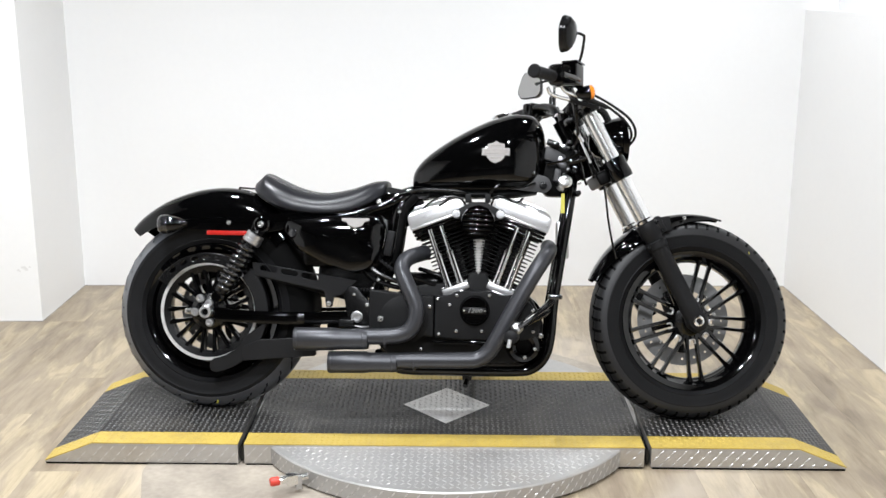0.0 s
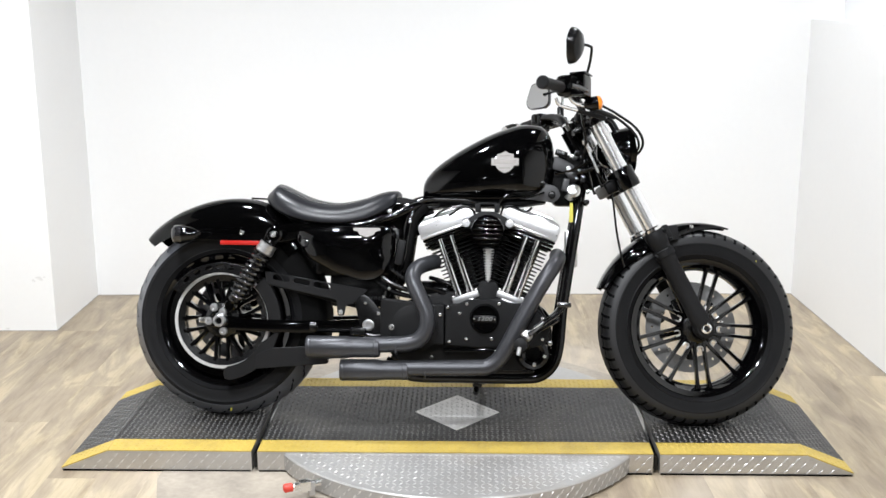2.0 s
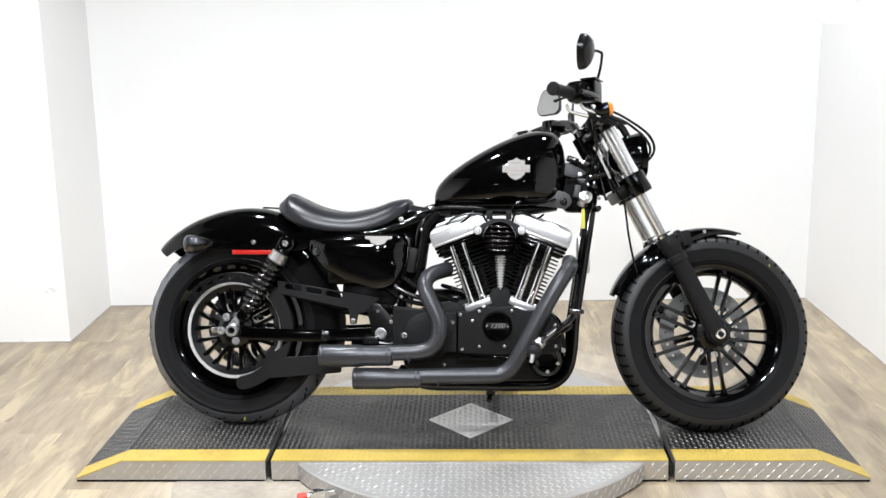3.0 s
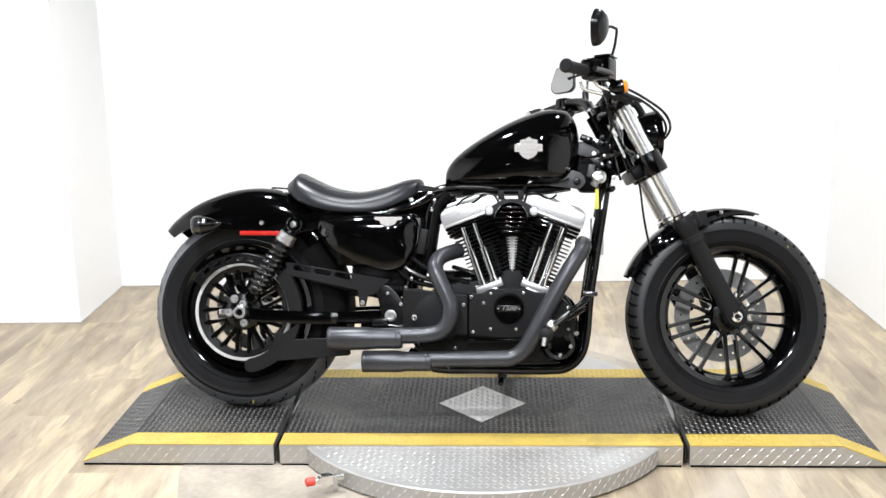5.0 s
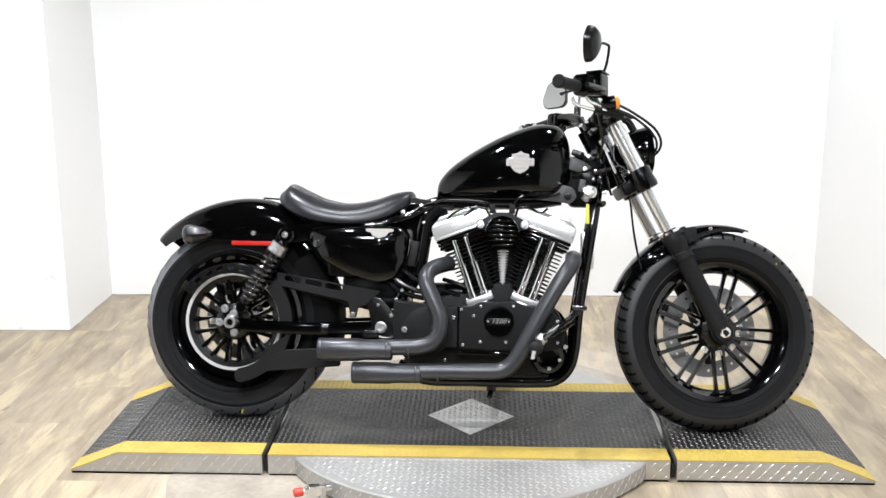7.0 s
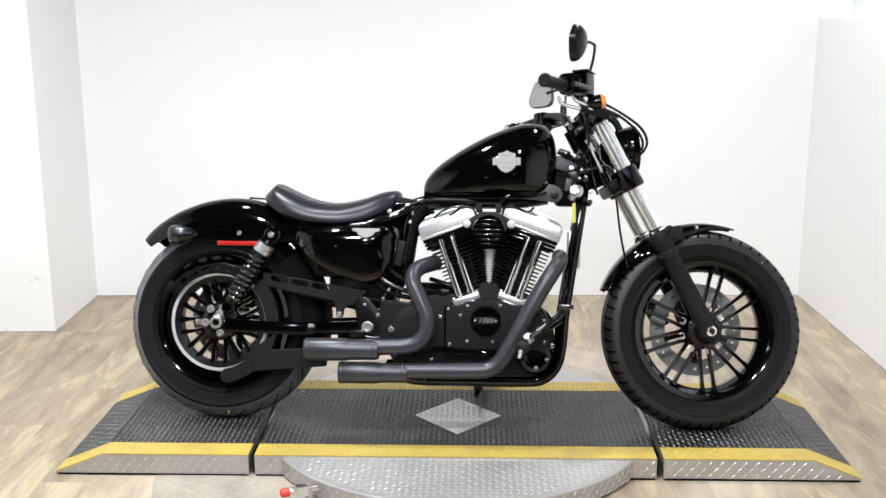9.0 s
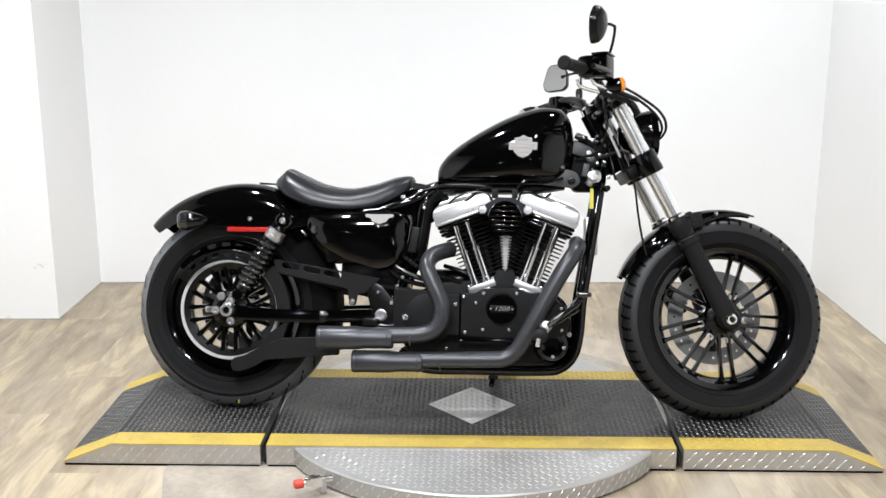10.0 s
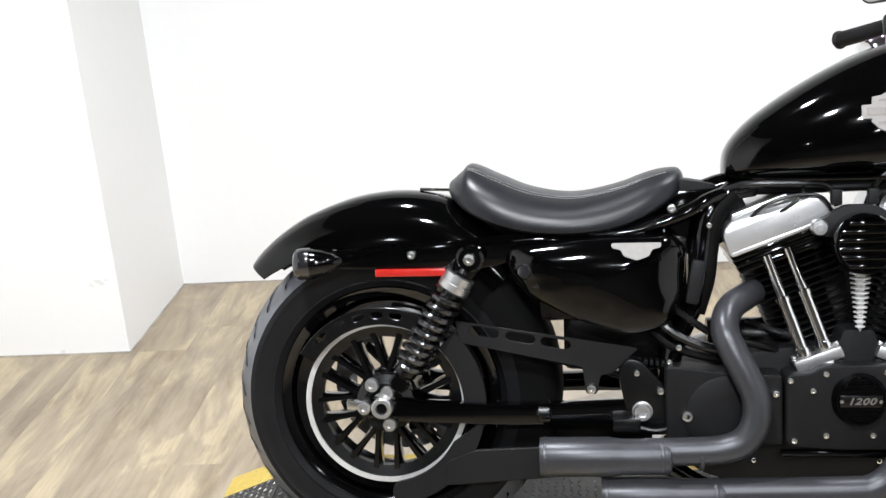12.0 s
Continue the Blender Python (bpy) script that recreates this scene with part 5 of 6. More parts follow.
# oil tank / side cover
outline = rounded([(-0.528, 0.612), (-0.40, 0.628), (-0.235, 0.628), (-0.207, 0.605), (-0.212, 0.53), (-0.25, 0.462), (-0.31, 0.444), (-0.40, 0.474), (-0.50, 0.522), (-0.54, 0.575)], 0.025, 5)
mx, mz = sum(p[0] for p in outline) / len(outline), sum(p[1] for p in outline) / len(outline)
cover = part("side_cover", skin([[(mx + (x - mx) * f, y + (-0.166 - y) * 0.7 * min(1, max(0, (mz - z) / 0.06)) if -0.166 < y < -0.115 else y, mz + (z - mz) * f) for x, z in outline] for f, y in ((0.96, -0.06), (1.0, -0.112), (0.985, -0.126), (0.94, -0.138), (0.84, -0.149), (0.66, -0.159), (0.44, -0.166), (0.2, -0.1695), (0.04, -0.170))]), GLOSS, bike, "gloss black oval side cover")
part("cover_badge", moved(plate(rounded([(-0.044, 0.012), (0.044, 0.012), (0.043, 0.003), (0.028, 0.0), (0.022, -0.012), (0.0, -0.020), (-0.022, -0.012), (-0.028, 0.0), (-0.043, 0.003)], 0.004), -0.0015, 0.003), Matrix.Translation((-0.298, -0.1675, 0.605)) @ Matrix.Rotation(radians(-17), 4, "X")), BADGE, cover, "small plain silver badge")
part("cover_filler", lathe([(0.0, 0.012), (0.012, 0.011), (0.016, 0.004), (0.018, -0.01)], (-0.497, -0.145, 0.567), (-0.25, -1, 0), 20), SMOKE, cover)
part("under_cover", box(-0.48, -0.20, -0.08, 0.14, 0.46, 0.62, 0.02), SATIN, bike)
rows = []
for k in range(21):
    ang = radians(72 - 96 * k / 20)
    sec = [(0.258, -0.0835), (0.306, -0.0815), (0.321, -0.075), (0.330, -0.062), (0.334, -0.04), (0.334, 0.08), (0.330, 0.08), (0.330, -0.038), (0.326, -0.058), (0.318, -0.070), (0.305, -0.0765), (0.258, -0.0795)]
    rows.append([(cx + r * math.cos(ang), y, cz + r * math.sin(ang)) for r, y in sec])
part("inner_fender", skin(rows), INNER, bike, "dull black inner fender")

# engine
part("crankcase", joined(plate(rounded([(-0.17, 0.17), (0.20, 0.165), (0.285, 0.20), (0.298, 0.30), (0.25, 0.385), (0.18, 0.42), (0.0, 0.42), (-0.14, 0.40), (-0.22, 0.36), (-0.235, 0.22)], 0.03), -0.11, 0.14, (), 0.008)), WRINKLE, bike, "black crankcase")
part("primary_cover", plate(rounded([(-0.25, 0.24), (-0.20, 0.19), (0.20, 0.17), (0.30, 0.24), (0.30, 0.34), (0.22, 0.39), (-0.16, 0.39), (-0.25, 0.34)], 0.05), 0.14, 0.205, (), 0.015, 3), GLOSS, bike)
gear = part("gearcase_cover", plate(rounded([(-0.044, 0.380), (0.0, 0.382), (0.02, 0.395), (0.135, 0.397), (0.16, 0.385), (0.21, 0.387), (0.255, 0.36), (0.285, 0.315), (0.28, 0.262), (0.24, 0.248), (0.05, 0.244), (-0.044, 0.250)], 0.014), -0.176, -0.105, (), 0.006, 3), WRINKLE, bike, "black gearcase cover with bright bolts")
for x, z in ((-0.036, 0.37), (0.002, 0.352), (0.024, 0.382), (0.125, 0.384), (0.024, 0.272), (0.103, 0.273), (-0.03, 0.262), (0.205, 0.375), (0.26, 0.34), (0.262, 0.275)):
    bolt(gear, (x, -0.176, z), 0.0058, 0.006)
timer = part("timer_cover", lathe([(0.0, -0.19), (0.0365, -0.19), (0.0385, -0.193), (0.041, -0.193), (0.0435, -0.188), (0.0445, -0.180), (0.048, -0.175)], (0.080, 0, 0.336), seg=48), GLOSS, gear, "round gloss black cover lettered 1200")
for k in range(-3, 4):
    z = k * 0.0095
    if abs(k) > 1:
        w = math.sqrt(max(0, 0.035 ** 2 - z * z))
        part("cover_rib", box(0.08 - w, 0.08 + w, -0.1925, -0.189, 0.336 + z - 0.0026, 0.336 + z + 0.0026, 0.001, 1), GLOSS, timer)
part("cover_field", box(0.08 - 0.0355, 0.08 + 0.0355, -0.1915, -0.189, 0.336 - 0.0105, 0.336 + 0.0105, 0.002), SATIN, timer)


def lettering(text, size, m, parent):
    cu = bpy.data.curves.new("lettering", "FONT")
    cu.body, cu.size, cu.extrude, cu.align_x, cu.align_y, cu.shear, cu.space_character, cu.offset = text, size, 0.0006, "CENTER", "CENTER", 0.3, 1.1, 0.0005
    tmp = bpy.data.objects.new("lettering", cu)
    me = bpy.data.meshes.new_from_object(tmp)
    bpy.data.objects.remove(tmp)
    me.materials.append(BOLT)
    ob = new("lettering", me)
    ob.parent = parent
    ob.matrix_local = m
    return tagged(ob, "bright lettering 1200")


lettering("1200", 0.0165, Matrix.Translation((0.08, -0.1922, 0.336)) @ Matrix.Rotation(radians(90), 4, "X") @ Matrix.Diagonal((1.3, 1, 1, 1)), timer)
for s in (-1, 1):
    part("star_mark", lathe([(0.0, 0.0), (0.0035, 0.0), (0.0035, 0.001), (0, 0.0015)], (0.08 + s * 0.0325, -0.1915, 0.336), (0, -1, 0), 5), BOLT, timer)
spro = part("sprocket_cover", plate(rounded([(-0.25, 0.394), (-0.225, 0.392), (-0.10, 0.378), (-0.047, 0.378), (-0.047, 0.250), (-0.25, 0.258)], 0.008), -0.170, -0.10, (), 0.006, 3), WRINKLE, bike, "wrinkle-black sprocket cover")
part("cover_dome", lathe([(0.076, -0.168), (0.076, -0.172), (0.070, -0.1745), (0.04, -0.1765), (0.0, -0.177)], (-0.141, 0, 0.301), seg=48), WRINKLE, spro)
for x, z in ((-0.213, 0.304), (-0.06, 0.346)):
    bolt(spro, (x, -0.170, z), 0.0105 if x < -0.1 else 0.007, 0.009)
part("lower_rail", box(-0.05, 0.21, -0.166, -0.15, 0.228, 0.240, 0.003), GLOSS, bike)
part("engine_sump", box(-0.15, 0.24, -0.10, 0.12, 0.148, 0.19, 0.012), SATIN, bike)
for x in (-0.09, 0.13):
    bolt(bike, (x, -0.105, 0.206), 0.0055, 0.008)
nose = part("nose_cone", lathe([(0.0, -0.134), (0.022, -0.135), (0.026, -0.147), (0.036, -0.15), (0.048, -0.144), (0.057, -0.12), (0.06, -0.09)], (0.235, 0, 0.225), seg=36), GLOSS, bike, "gloss black oil pump housing")
for x, z in ((0.270, 0.219), (0.238, 0.192), (0.209, 0.247)):
    bolt(nose, (x, -0.148, z), 0.0066, 0.006)
for x, z in ((0.288, 0.258), (0.282, 0.222), (0.253, 0.188)):
    bolt(bike, (x, -0.118, z), 0.0085, 0.010)


def jug(sign, label):
    """One cylinder with fins, head and rocker box; sign -1 leans back, 1 ahead."""
    tilt = radians(20.5) * sign
    a = Matrix.Translation((0.088, 0, 0.275)) @ Matrix.Rotation(tilt, 4, "Y")
    base = 0.360 # height of the rocker box along the cylinder's axis
    cyl = part("cylinder", moved(lathe([(0.055, 0.10), (0.058, base)], axis=(0, 0, 1), seg=32), a), SATIN, bike, label)
    for k in range(15):
        h = 0.142 + k * 0.0128
        wide = 0.074 if k < 9 else 0.083
        sq = rounded([(-wide, -wide), (wide, -wide), (wide, wide), (-wide, wide)], 0.034, 4)
        if k in (0, 9):
            fin = finish("fin", moved(plate(sq, 0, 0.0042, (), 0.0012, 1), pose(0, 0, 0, 90)), FIN)
        ob = new("fin", fin)
        ob.parent = cyl
        ob.matrix_local = a @ Matrix.Translation((0, 0, h))
    poly = [(-0.096, 0.0), (0.094, 0.0), (0.095, 0.030), (0.088, 0.048), (0.066, 0.060), (-0.020, 0.066), (-0.078, 0.060), (-0.094, 0.044)]
    poly = [(x * -sign, z) for x, z in poly]
    for lv, grow in ((0.034, 0.0), (0.022, 0.002), (0.010, 0.003)):
        part("rocker_base", moved(plate(rounded([(-0.090 - grow, 0), (0.090 + grow, 0), (0.090 + grow, 0.0095), (-0.090 - grow, 0.0095)], 0.003, 2), -0.104 - grow, 0.104 + grow, (), 0.002), a @ Matrix.Translation((0, 0, base - lv))), GLOSS, cyl, "black rocker box base")
    foot = rounded(poly, 0.009, 4)
    shell = []
    for y in (-0.1075, -0.1045, -0.097, -0.082, -0.05, 0.05, 0.082, 0.097, 0.1045, 0.1075):
        cut = 0.069 if abs(y) < 0.09 else 0.069 - (abs(y) - 0.09) * 1.1
        shell.append([(x, y, min(z, cut)) for x, z in foot])
    cap = part("rocker_box", moved(bevelled(skin(shell), 0.0035, 2, 40), a @ Matrix.Translation((0, 0, base))), ROCKER, cyl, "satin aluminium rocker cover")
    part("rocker_lid", moved(plate(rounded([(-0.058, 0.060), (0.058, 0.060), (0.052, 0.073), (-0.052, 0.073)], 0.005), -0.078, 0.078, (), 0.003), a @ Matrix.Translation((-sign * -0.012, 0, base - 0.002))), ROCKER, cap)
    part("rocker_rib", moved(box(-0.092, 0.090, -0.1088, -0.104, 0.001, 0.008, 0.002), a @ Matrix.Translation((0, 0, base))), ROCKER, cap)
    for q in (-0.07, 0.07):
        bolt(cyl, (q, -0.107, base - 0.017), 0.005, 0.005, SATIN, a)
    # pushrod tubes and tappet block
    for q in (0.001, 0.040):
        t0, t1 = Vector((sign * q, -0.130, 0.158)), Vector((sign * (q - 0.003), -0.116, base - 0.016))
        mid = t0.lerp(t1, 0.55)
        part("pushrod_tube", moved(joined(tube([t0, mid], 0.0112, 16, 1), tube([mid, t1], 0.0086, 16, 1), lathe([(0.0086, -0.006), (0.0128, -0.005), (0.0128, 0.004), (0.0086, 0.006)], mid, t1 - t0, 16),
                                          lathe([(0.012, -0.012), (0.0135, 0), (0.0125, 0.010), (0.0095, 0.012)], t0, t1 - t0, 16)), a), CHROME, cyl, "chrome pushrod tube")
    tx = sign * 0.021
    blk = part("tappet_block", moved(joined(box(tx - 0.043, tx + 0.043, -0.150, -0.105, 0.131, 0.153, 0.004), box(tx - 0.022, tx + 0.022, -0.1515, -0.104, 0.122, 0.134, 0.004)), a), ALLOY, cyl, "bare aluminium tappet block")
    part("tappet_foot", moved(plate(rounded([(tx - 0.046, 0.094), (tx + 0.046, 0.094), (tx + 0.040, 0.130), (tx - 0.040, 0.130)], 0.006), -0.148, -0.10, (), 0.004), a), WRINKLE, blk, "black tappet foot")
    for q in (-0.039, 0.039):
        bolt(blk, (q + tx, -0.128, 0.152), 0.006, 0.007, BOLT, a, (0, 0, 1))


jug(-1, "black finned rear cylinder with chrome pushrod tubes")
jug(1, "black finned front cylinder with chrome pushrod tubes")

# round air cleaner between the heads
cleaner = part("air_cleaner", lathe([(0.0, -0.194), (0.044, -0.194), (0.0465, -0.199), (0.0505, -0.199), (0.053, -0.192), (0.0535, -0.18), (0.0535, -0.14), (0.047, -0.13), (0.03, -0.10)], (0.086, 0, 0.609), seg=48), GLOSS, bike, "round ribbed gloss black air cleaner")
for k in range(-3, 3):
    z = (k + 0.5) * 0.0148
    w = math.sqrt(max(0, 0.0475 ** 2 - z * z))
    part("rib", box(0.086 - w, 0.086 + w, -0.203, -0.188, 0.609 + z - 0.0036, 0.609 + z + 0.0036, 0.0028, 2), GLOSS, cleaner)
part("cleaner_bracket", plate(rounded([(0.003, 0.624), (0.02, 0.65), (0.062, 0.674), (0.110, 0.674), (0.152, 0.65), (0.17, 0.624), (0.145, 0.618), (0.03, 0.618)], 0.010), -0.15, -0.125, (), 0.004), MATTE, cleaner)
for x in (0.017, 0.155):
    part("mount_bolt", joined(lathe([(0.0145, 0), (0.0145, 0.016), (0.012, 0.02), (0.0, 0.0205)], (x, -0.142, 0.636), (0, -1, 0), 24), lathe([(0.007, 0.0205), (0.006, 0.024), (0, 0.024)], (x, -0.142, 0.636), (0, -1, 0), 6)), ALLOY, cleaner, "large bright mounting bolt")
rib_prof = []
for k in range(13):
    z = 0.562 - 0.0086 * k
    r = 0.0195 - 0.0009 * k
    rib_prof += [(r * 0.5, z + 0.0022), (r, z + 0.0008), (r, z - 0.0012), (r * 0.5, z - 0.0030)]
part("breather", lathe([(0.008, 0.575)] + rib_prof + [(0.0, 0.448)], (0.0885, -0.14, 0), (0, 0, 1), 20), PULLEY, cleaner, "bright ribbed breather")
part("intake", tube([(0.088, -0.10, 0.618), (0.088, 0.02, 0.60)], 0.038, 20, 1), SATIN, bike)
part("engine_centre", plate(rounded([(0.040, 0.385), (0.136, 0.385), (0.114, 0.452), (0.062, 0.452)], 0.008), -0.135, 0.06, (), 0.006), WRINKLE, bike)
part("inlet_manifold", plate([(0.07, 0.44), (0.106, 0.44), (0.155, 0.60), (0.14, 0.66), (0.036, 0.66), (0.021, 0.60)], -0.055, 0.06), SATIN, bike, "dark inlet manifold between the cylinders")

# exhausts
def exhaust(name, pipe, muffler, step):
    head = part(name, tube(pipe, 0.0248, 24, 7), PIPE, bike, "dark grey coated exhaust pipe")
    (x0, x1), z, r = muffler
    y = pipe[0][1]
    part("muffler", lathe([(r * 0.55, x0 + 0.05), (r * 0.86, x0 + 0.004), (r * 0.97, x0), (r, x0 + 0.004), (r, step), (r * 0.94, step + 0.012), (r * 0.905, step + 0.024), (r * 0.895, x1 - 0.008), (r * 0.84, x1), (0.0246, x1 + 0.002)], (0, y, z), (1, 0, 0.012), 36), PIPE, head, "stepped dark grey slip-on muffler")
    part("clamp", lathe([(r * 0.885, x1 - 0.018), (r * 0.915, x1 - 0.016), (r * 0.915, x1 - 0.011), (r * 0.885, x1 - 0.009)], (0, y, z), (1, 0, 0.012), 36), PIPE, head)
    part("tip_ring", lathe([(r * 1.0, x0 + 0.006), (r * 1.025, x0 + 0.007), (r * 1.025, x0 + 0.011), (r * 1.0, x0 + 0.012)], (0, y, z), (1, 0, 0.012), 36), PIPE, head, "raised weld ring")
    part("tip_bore", lathe([(r * 0.8, x0 + 0.003), (0.012, x0 + 0.02), (0.0, x0 + 0.02)], (0, y, z), (1, 0, 0.012), 30), INNER, head, "dark exhaust outlet")
    part("heat_mark", lathe([(0.0247, x1 + 0.05), (0.0254, x1 + 0.052), (0.0254, x1 + 0.054), (0.0247, x1 + 0.056)], (0, y, z + 0.001), (1, 0, 0.012), 30), PIPE, head)
    return head


exhaust("exhaust_pipe", [(-0.29, -0.215, 0.250), (-0.22, -0.215, 0.252), (-0.16, -0.215, 0.256), (-0.122, -0.215, 0.270), (-0.101, -0.214, 0.302), (-0.099, -0.212, 0.345), (-0.116, -0.208, 0.388), (-0.136, -0.20, 0.428), (-0.147, -0.186, 0.458), (-0.143, -0.160, 0.482), (-0.128, -0.130, 0.497), (-0.105, -0.10, 0.506), (-0.085, -0.07, 0.512)], ((-0.474, -0.246), 0.2455, 0.0352), -0.352)
exhaust("exhaust_pipe", [(-0.19, -0.215, 0.178), (-0.10, -0.215, 0.181), (0.05, -0.215, 0.185), (0.094, -0.214, 0.19), (0.128, -0.213, 0.215), (0.158, -0.212, 0.265), (0.20, -0.208, 0.345), (0.25, -0.20, 0.435), (0.282, -0.188, 0.487), (0.302, -0.160, 0.516), (0.309, -0.115, 0.530), (0.308, -0.06, 0.536)], ((-0.367, -0.155), 0.175, 0.0335), -0.255)

# coil, ignition switch, brackets and hoses round the steering head
part("neck_plate", plate(rounded([(0.296, 0.862), (0.339, 0.843), (0.361, 0.828), (0.358, 0.812), (0.340, 0.8055), (0.290, 0.818)], 0.007), -0.055, -0.045, (), 0.002), GREYPLATE, bike, "dark grey tank mount plate")
bolt(bike, (0.342, -0.056, 0.82), 0.008, 0.006, ALLOY)
part("coil_bracket", plate(rounded([(0.17, 0.735), (0.27, 0.768), (0.305, 0.758), (0.318, 0.728), (0.295, 0.706), (0.265, 0.712), (0.17, 0.72)], 0.012), -0.082, -0.072, (), 0.002), GREYPLATE, bike, "dark grey engine mount bracket")
bolt(bike, (0.288, -0.083, 0.732), 0.012, 0.008, SATIN)
ign = part("ignition_switch", lathe([(0.0, 0.020), (0.008, 0.020), (0.009, 0.024), (0.015, 0.023), (0.016, 0.019), (0.021, 0.017), (0.0215, 0.010), (0.0215, -0.03), (0.024, -0.035)], (0.355, -0.10, 0.742), (0.1, -1, 0.15), 28), BOLT, bike, "bright round ignition switch")
part("key_tag", moved(plate(rounded([(-0.005, 0.0), (0.005, 0.0), (0.0065, -0.062), (-0.0065, -0.062)], 0.003), 0, 0.002), Matrix.Translation((0.349, -0.118, 0.706))), TAG, ign, "yellow paper tag")
part("regulator", box(0.335, 0.375, -0.05, 0.05, 0.50, 0.62, 0.008), ALLOY, bike, "bare finned regulator")
part("head_bracket", tube([(0.35, -0.06, 0.80), (0.39, -0.085, 0.81), (0.44, -0.09, 0.825)], 0.009, 10), SATIN, bike)
for k, (x, z) in enumerate(((0.365, 0.86), (0.34, 0.775), (0.385, 0.78), (0.40, 0.71))):
    part("wiring_clip", lathe([(0.0, 0.008), (0.007, 0.007), (0.009, 0.0), (0.009, -0.02)], (x, -0.06 - 0.008 * k, z), (0.2, -1, 0.2), 14), SATIN if k else ALLOY, bike)
for pts, r in (([(-0.27, -0.12, 0.485), (-0.235, -0.14, 0.45), (-0.18, -0.145, 0.425), (-0.11, -0.13, 0.41)], 0.009),
               ([(-0.28, -0.115, 0.46), (-0.24, -0.13, 0.425), (-0.18, -0.135, 0.405), (-0.10, -0.125, 0.395)], 0.008),
               ([(-0.24, -0.12, 0.50), (-0.20, -0.14, 0.47), (-0.15, -0.135, 0.44), (-0.08, -0.11, 0.42), (-0.03, -0.10, 0.40)], 0.007),
               ([(-0.10, -0.09, 0.46), (-0.06, -0.12, 0.45), (-0.01, -0.12, 0.43), (0.02, -0.11, 0.40)], 0.007),
               ([(-0.14, -0.08, 0.70), (-0.10, -0.10, 0.712), (-0.02, -0.105, 0.712), (0.04, -0.10, 0.705), (0.06, -0.09, 0.67)], 0.006),
               ([(0.11, -0.09, 0.67), (0.125, -0.10, 0.71), (0.16, -0.10, 0.735), (0.22, -0.09, 0.745)], 0.006)):
    part("hose", tube(pts, r, 10), SATIN, bike)
part("tank_tunnel", body([(-0.13, 0.716, 0.690, 0.03), (-0.08, 0.722, 0.688, 0.06), (0.05, 0.722, 0.690, 0.085), (0.18, 0.722, 0.694, 0.08), (0.27, 0.735, 0.706, 0.05)]), FIN, bike, "black frame and wiring under the tank")
for pts, r in (([(-0.10, -0.095, 0.640), (-0.07, -0.105, 0.672), (-0.02, -0.11, 0.690), (0.025, -0.112, 0.688), (0.045, -0.112, 0.664)], 0.0035),
               ([(-0.055, -0.10, 0.655), (-0.03, -0.108, 0.668), (-0.005, -0.108, 0.690), (0.0, -0.10, 0.705)], 0.003),
               ([(0.125, -0.10, 0.665), (0.135, -0.108, 0.690), (0.165, -0.108, 0.694), (0.20, -0.10, 0.675), (0.225, -0.095, 0.690)], 0.0035)):
    part("wire", tube(pts, r, 8, 5), SATIN, bike)
for x in (0.052, 0.114):
    part("wiring_connector", box(x - 0.009, x + 0.009, -0.128, -0.108, 0.672, 0.700, 0.003), MATTE, bike, "black plug connector")
part("wiring_loom", tube([(-0.118, -0.08, 0.692), (-0.150, -0.09, 0.655), (-0.162, -0.095, 0.60), (-0.170, -0.10, 0.54), (-0.188, -0.10, 0.48)], 0.015, 12, 5), INNER, bike, "black wiring loom beside the frame")
part("seat_bracket", plate(rounded([(-0.262, 0.668), (-0.235, 0.715), (-0.205, 0.722), (-0.150, 0.712), (-0.135, 0.69), (-0.19, 0.66)], 0.006), -0.06, 0.06, (), 0.004), FIN, bike, "black seat mount bracket")
part("plug_cap", moved(box(-0.012, 0.012, -0.01, 0.01, -0.04, 0.04, 0.006), Matrix.Translation((-0.193, -0.13, 0.54)) @ Matrix.Rotation(radians(10), 4, "Y")), MATTE, bike, "dark rubber plug cap")
part("starter_motor", tube([(-0.16, 0.03, 0.415), (-0.02, 0.03, 0.415)], 0.032, 20, 1), SATIN, bike)
part("lower_cross_plate", plate(rounded([(-0.46, 0.226), (-0.27, 0.226), (-0.27, 0.276), (-0.40, 0.276), (-0.40, 0.262), (-0.46, 0.262)], 0.004), -0.062, -0.05, (), 0.002), FIN, bike, "black lower frame plate")
part("battery_box", box(-0.434, -0.22, -0.05, 0.10, 0.36, 0.47, 0.015), SATIN, bike)

# foot controls
peg = part("foot_peg", joined(lathe([(0.0, 0.0), (0.014, 0.0), (0.0205, 0.004), (0.0205, 0.075), (0.012, 0.085), (0.012, 0.15)], (0.192, -0.335, 0.268), (0.1, 1, 0), 24)), MATTE, bike, "round rubber foot peg")
part("peg_feeler", tube([(0.190, -0.335, 0.262), (0.186, -0.338, 0.238)], 0.0065, 12, 1), ALLOY, peg, "bright peg feeler")
part("peg_collar", lathe([(0.013, 0.0), (0.017, 0.004), (0.017, 0.02), (0.012, 0.026)], (0.203, -0.30, 0.285), (0.55, 0.3, 0.6), 20), ALLOY, peg)
part("peg_arm", tube([(0.205, -0.295, 0.283), (0.24, -0.24, 0.305), (0.282, -0.16, 0.324), (0.308, -0.10, 0.335)], [0.011, 0.0115, 0.013, 0.015], 14), BLACK_CHROME, peg, "dark polished peg arm")
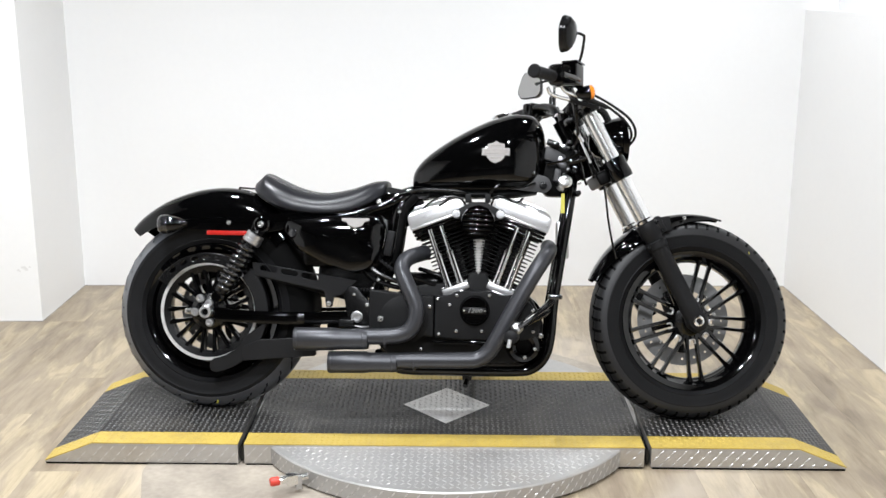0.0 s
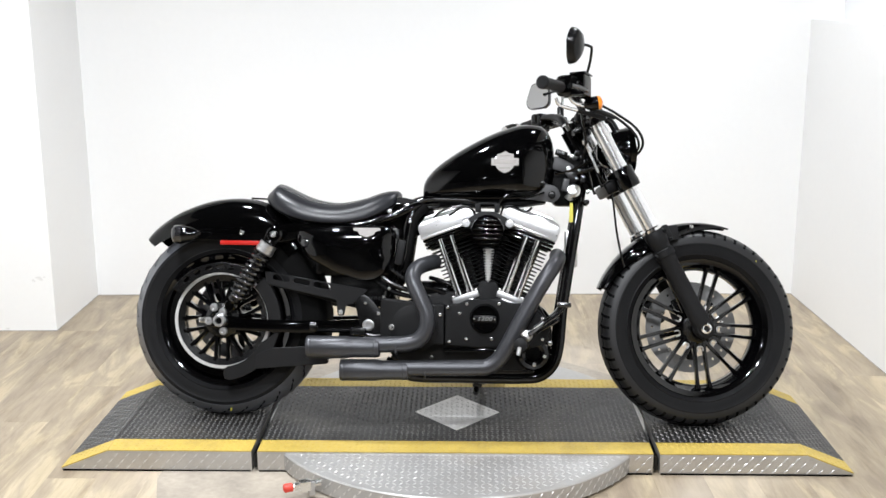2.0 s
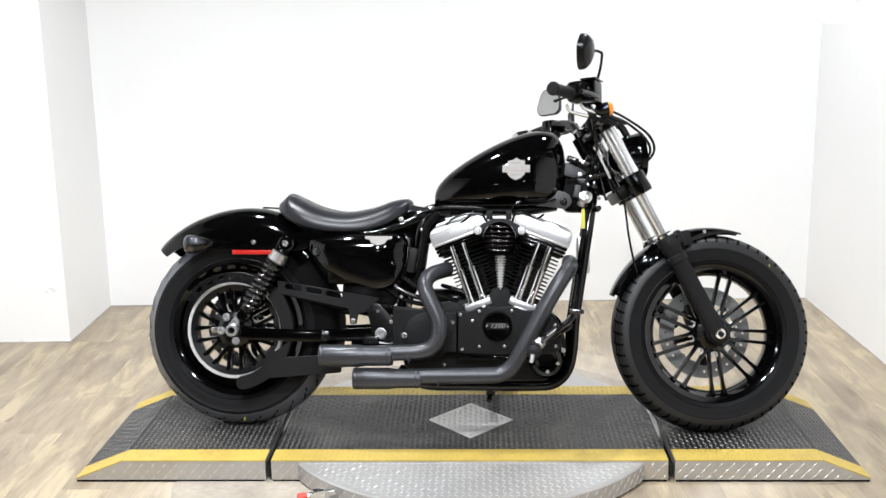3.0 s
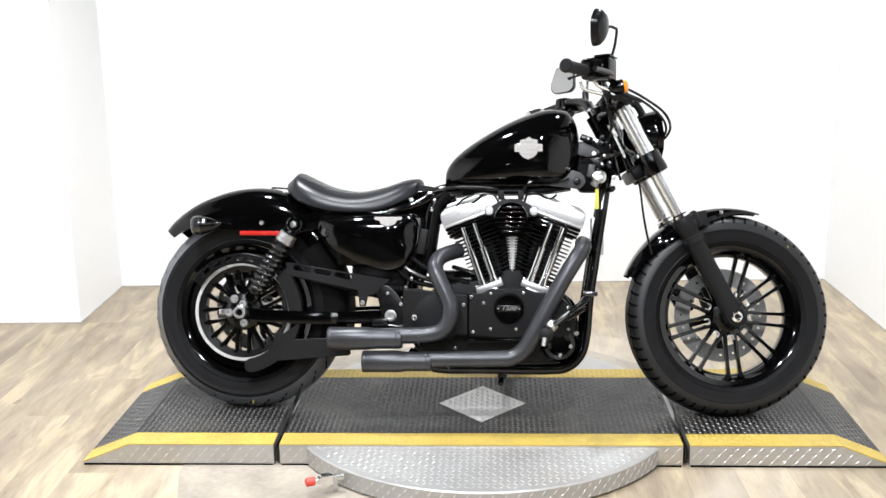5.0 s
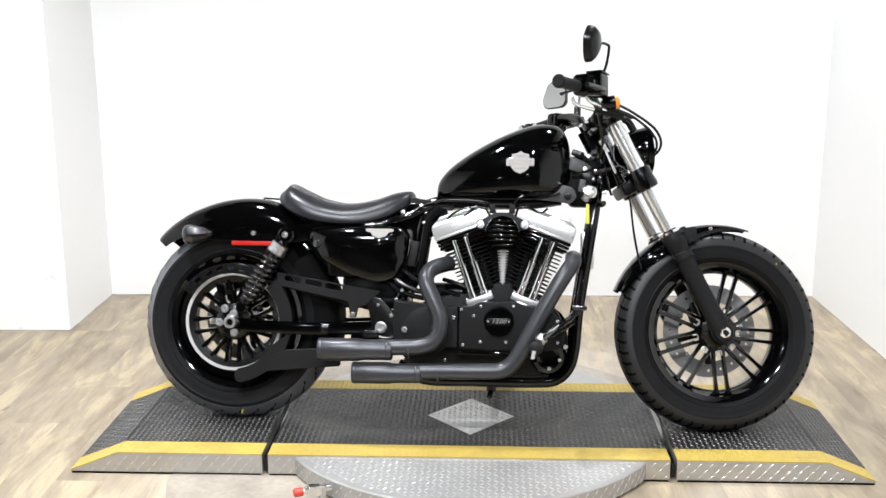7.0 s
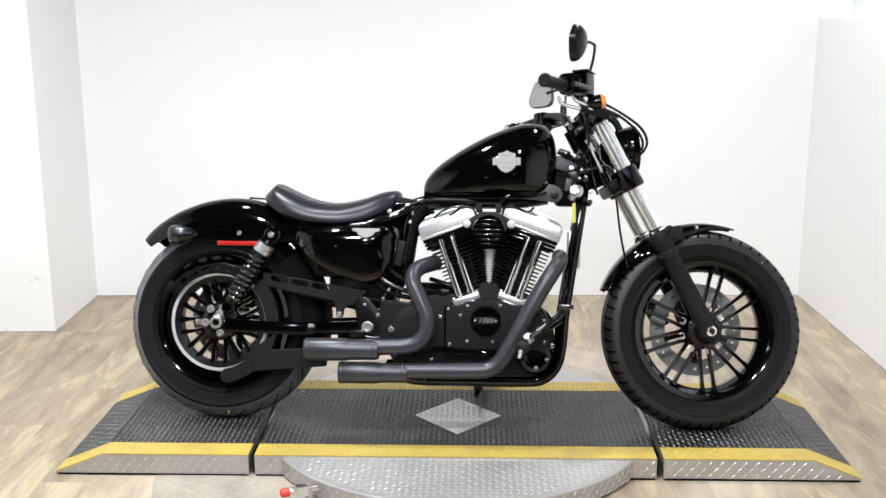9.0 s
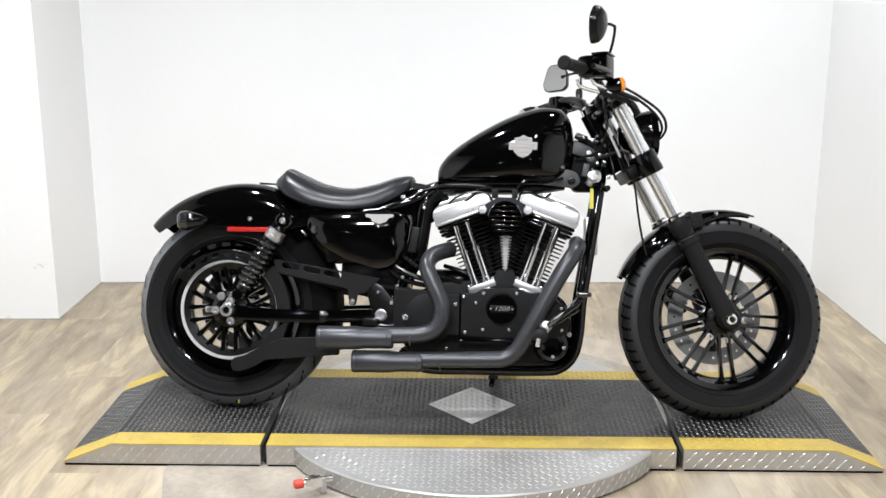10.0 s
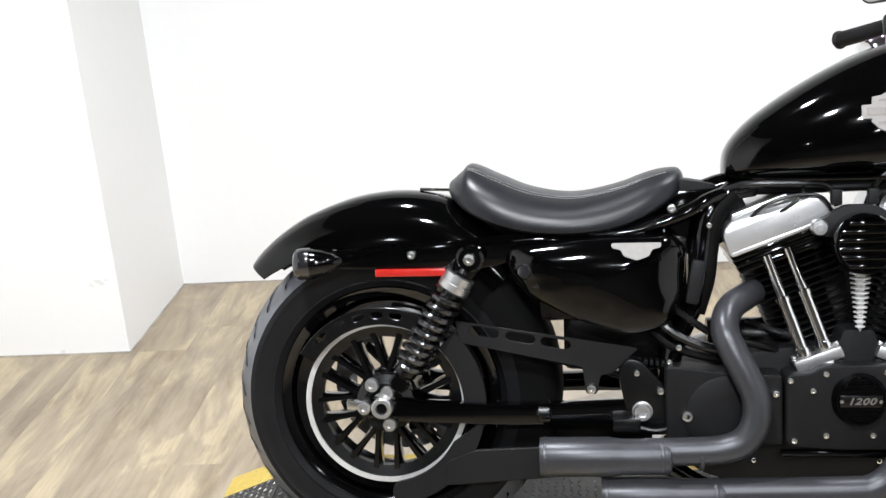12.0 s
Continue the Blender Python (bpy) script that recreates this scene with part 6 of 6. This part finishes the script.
part("brake_pedal", joined(tube([(0.215, -0.31, 0.296), (0.25, -0.27, 0.321), (0.285, -0.2, 0.343), (0.310, -0.15, 0.360), (0.328, -0.13, 0.380)], [0.008, 0.0085, 0.0095, 0.011, 0.010], 12), box(0.308, 0.352, -0.160, -0.118, 0.374, 0.390, 0.006)), BLACK_CHROME, bike, "black brake pedal arm")
part("pedal_rod", tube([(0.222, -0.302, 0.307), (0.252, -0.270, 0.329), (0.282, -0.220, 0.349)], 0.0050, 10), CHROME, bike, "bright pedal rod")
part("side_stand", joined(tube([(0.05, 0.12, 0.17), (0.055, 0.20, 0.12), (0.065, 0.30, 0.083)], 0.012, 14), tube([(0.065, 0.295, 0.083), (0.10, 0.325, 0.086), (0.13, 0.33, 0.087)], 0.008, 10)), GLOSS, bike, "black side stand, folded out")
part("frame_lug", joined(box(0.04, 0.07, -0.04, 0.0, 0.10, 0.15, 0.006), tube([(0.055, -0.03, 0.105), (0.05, -0.05, 0.085)], 0.009, 10, 1)), SATIN, bike)


# ---- floor boards ----
def boards():
    """Laminate boards in staggered rows running away from the camera."""
    width, length, gap = 0.154, 1.22, 0.0002
    bm = box(gap / 2, width - gap / 2, gap / 2, length - gap / 2, -0.012, 0.0, 0.0002, 1)
    whole = finish("plank", bm, WOOD)
    rng = random.Random(5)
    x = LEFT - 0.02
    k = 0
    while x < RIGHT + 0.02:
        y = -0.35
        cut = length * (0.2 + 0.8 * rng.random())
        while y < BACK:
            ob = new("plank", whole)
            ob.parent = floor
            end = min(y + cut, BACK + 0.02)
            ob.matrix_local = Matrix.Translation((x, y, 0)) @ Matrix.Diagonal((1, (end - y) / length, 1, 1))
            y, cut = end, length
            if y > BACK:
                break
            k += 1
        x += width
    near = new("boards_behind_camera", finish("boards", joined(box(LEFT - 3.1, RIGHT + 3.4, -6, -0.352, -0.0039, -0.0005), box(LEFT - 3.1, LEFT - 0.03, -0.348, 1.05, -0.0039, -0.0005), box(RIGHT + 0.16, RIGHT + 3.4, -0.348, 0.85, -0.0039, -0.0005)), WOOD))
    near.parent = floor


boards()
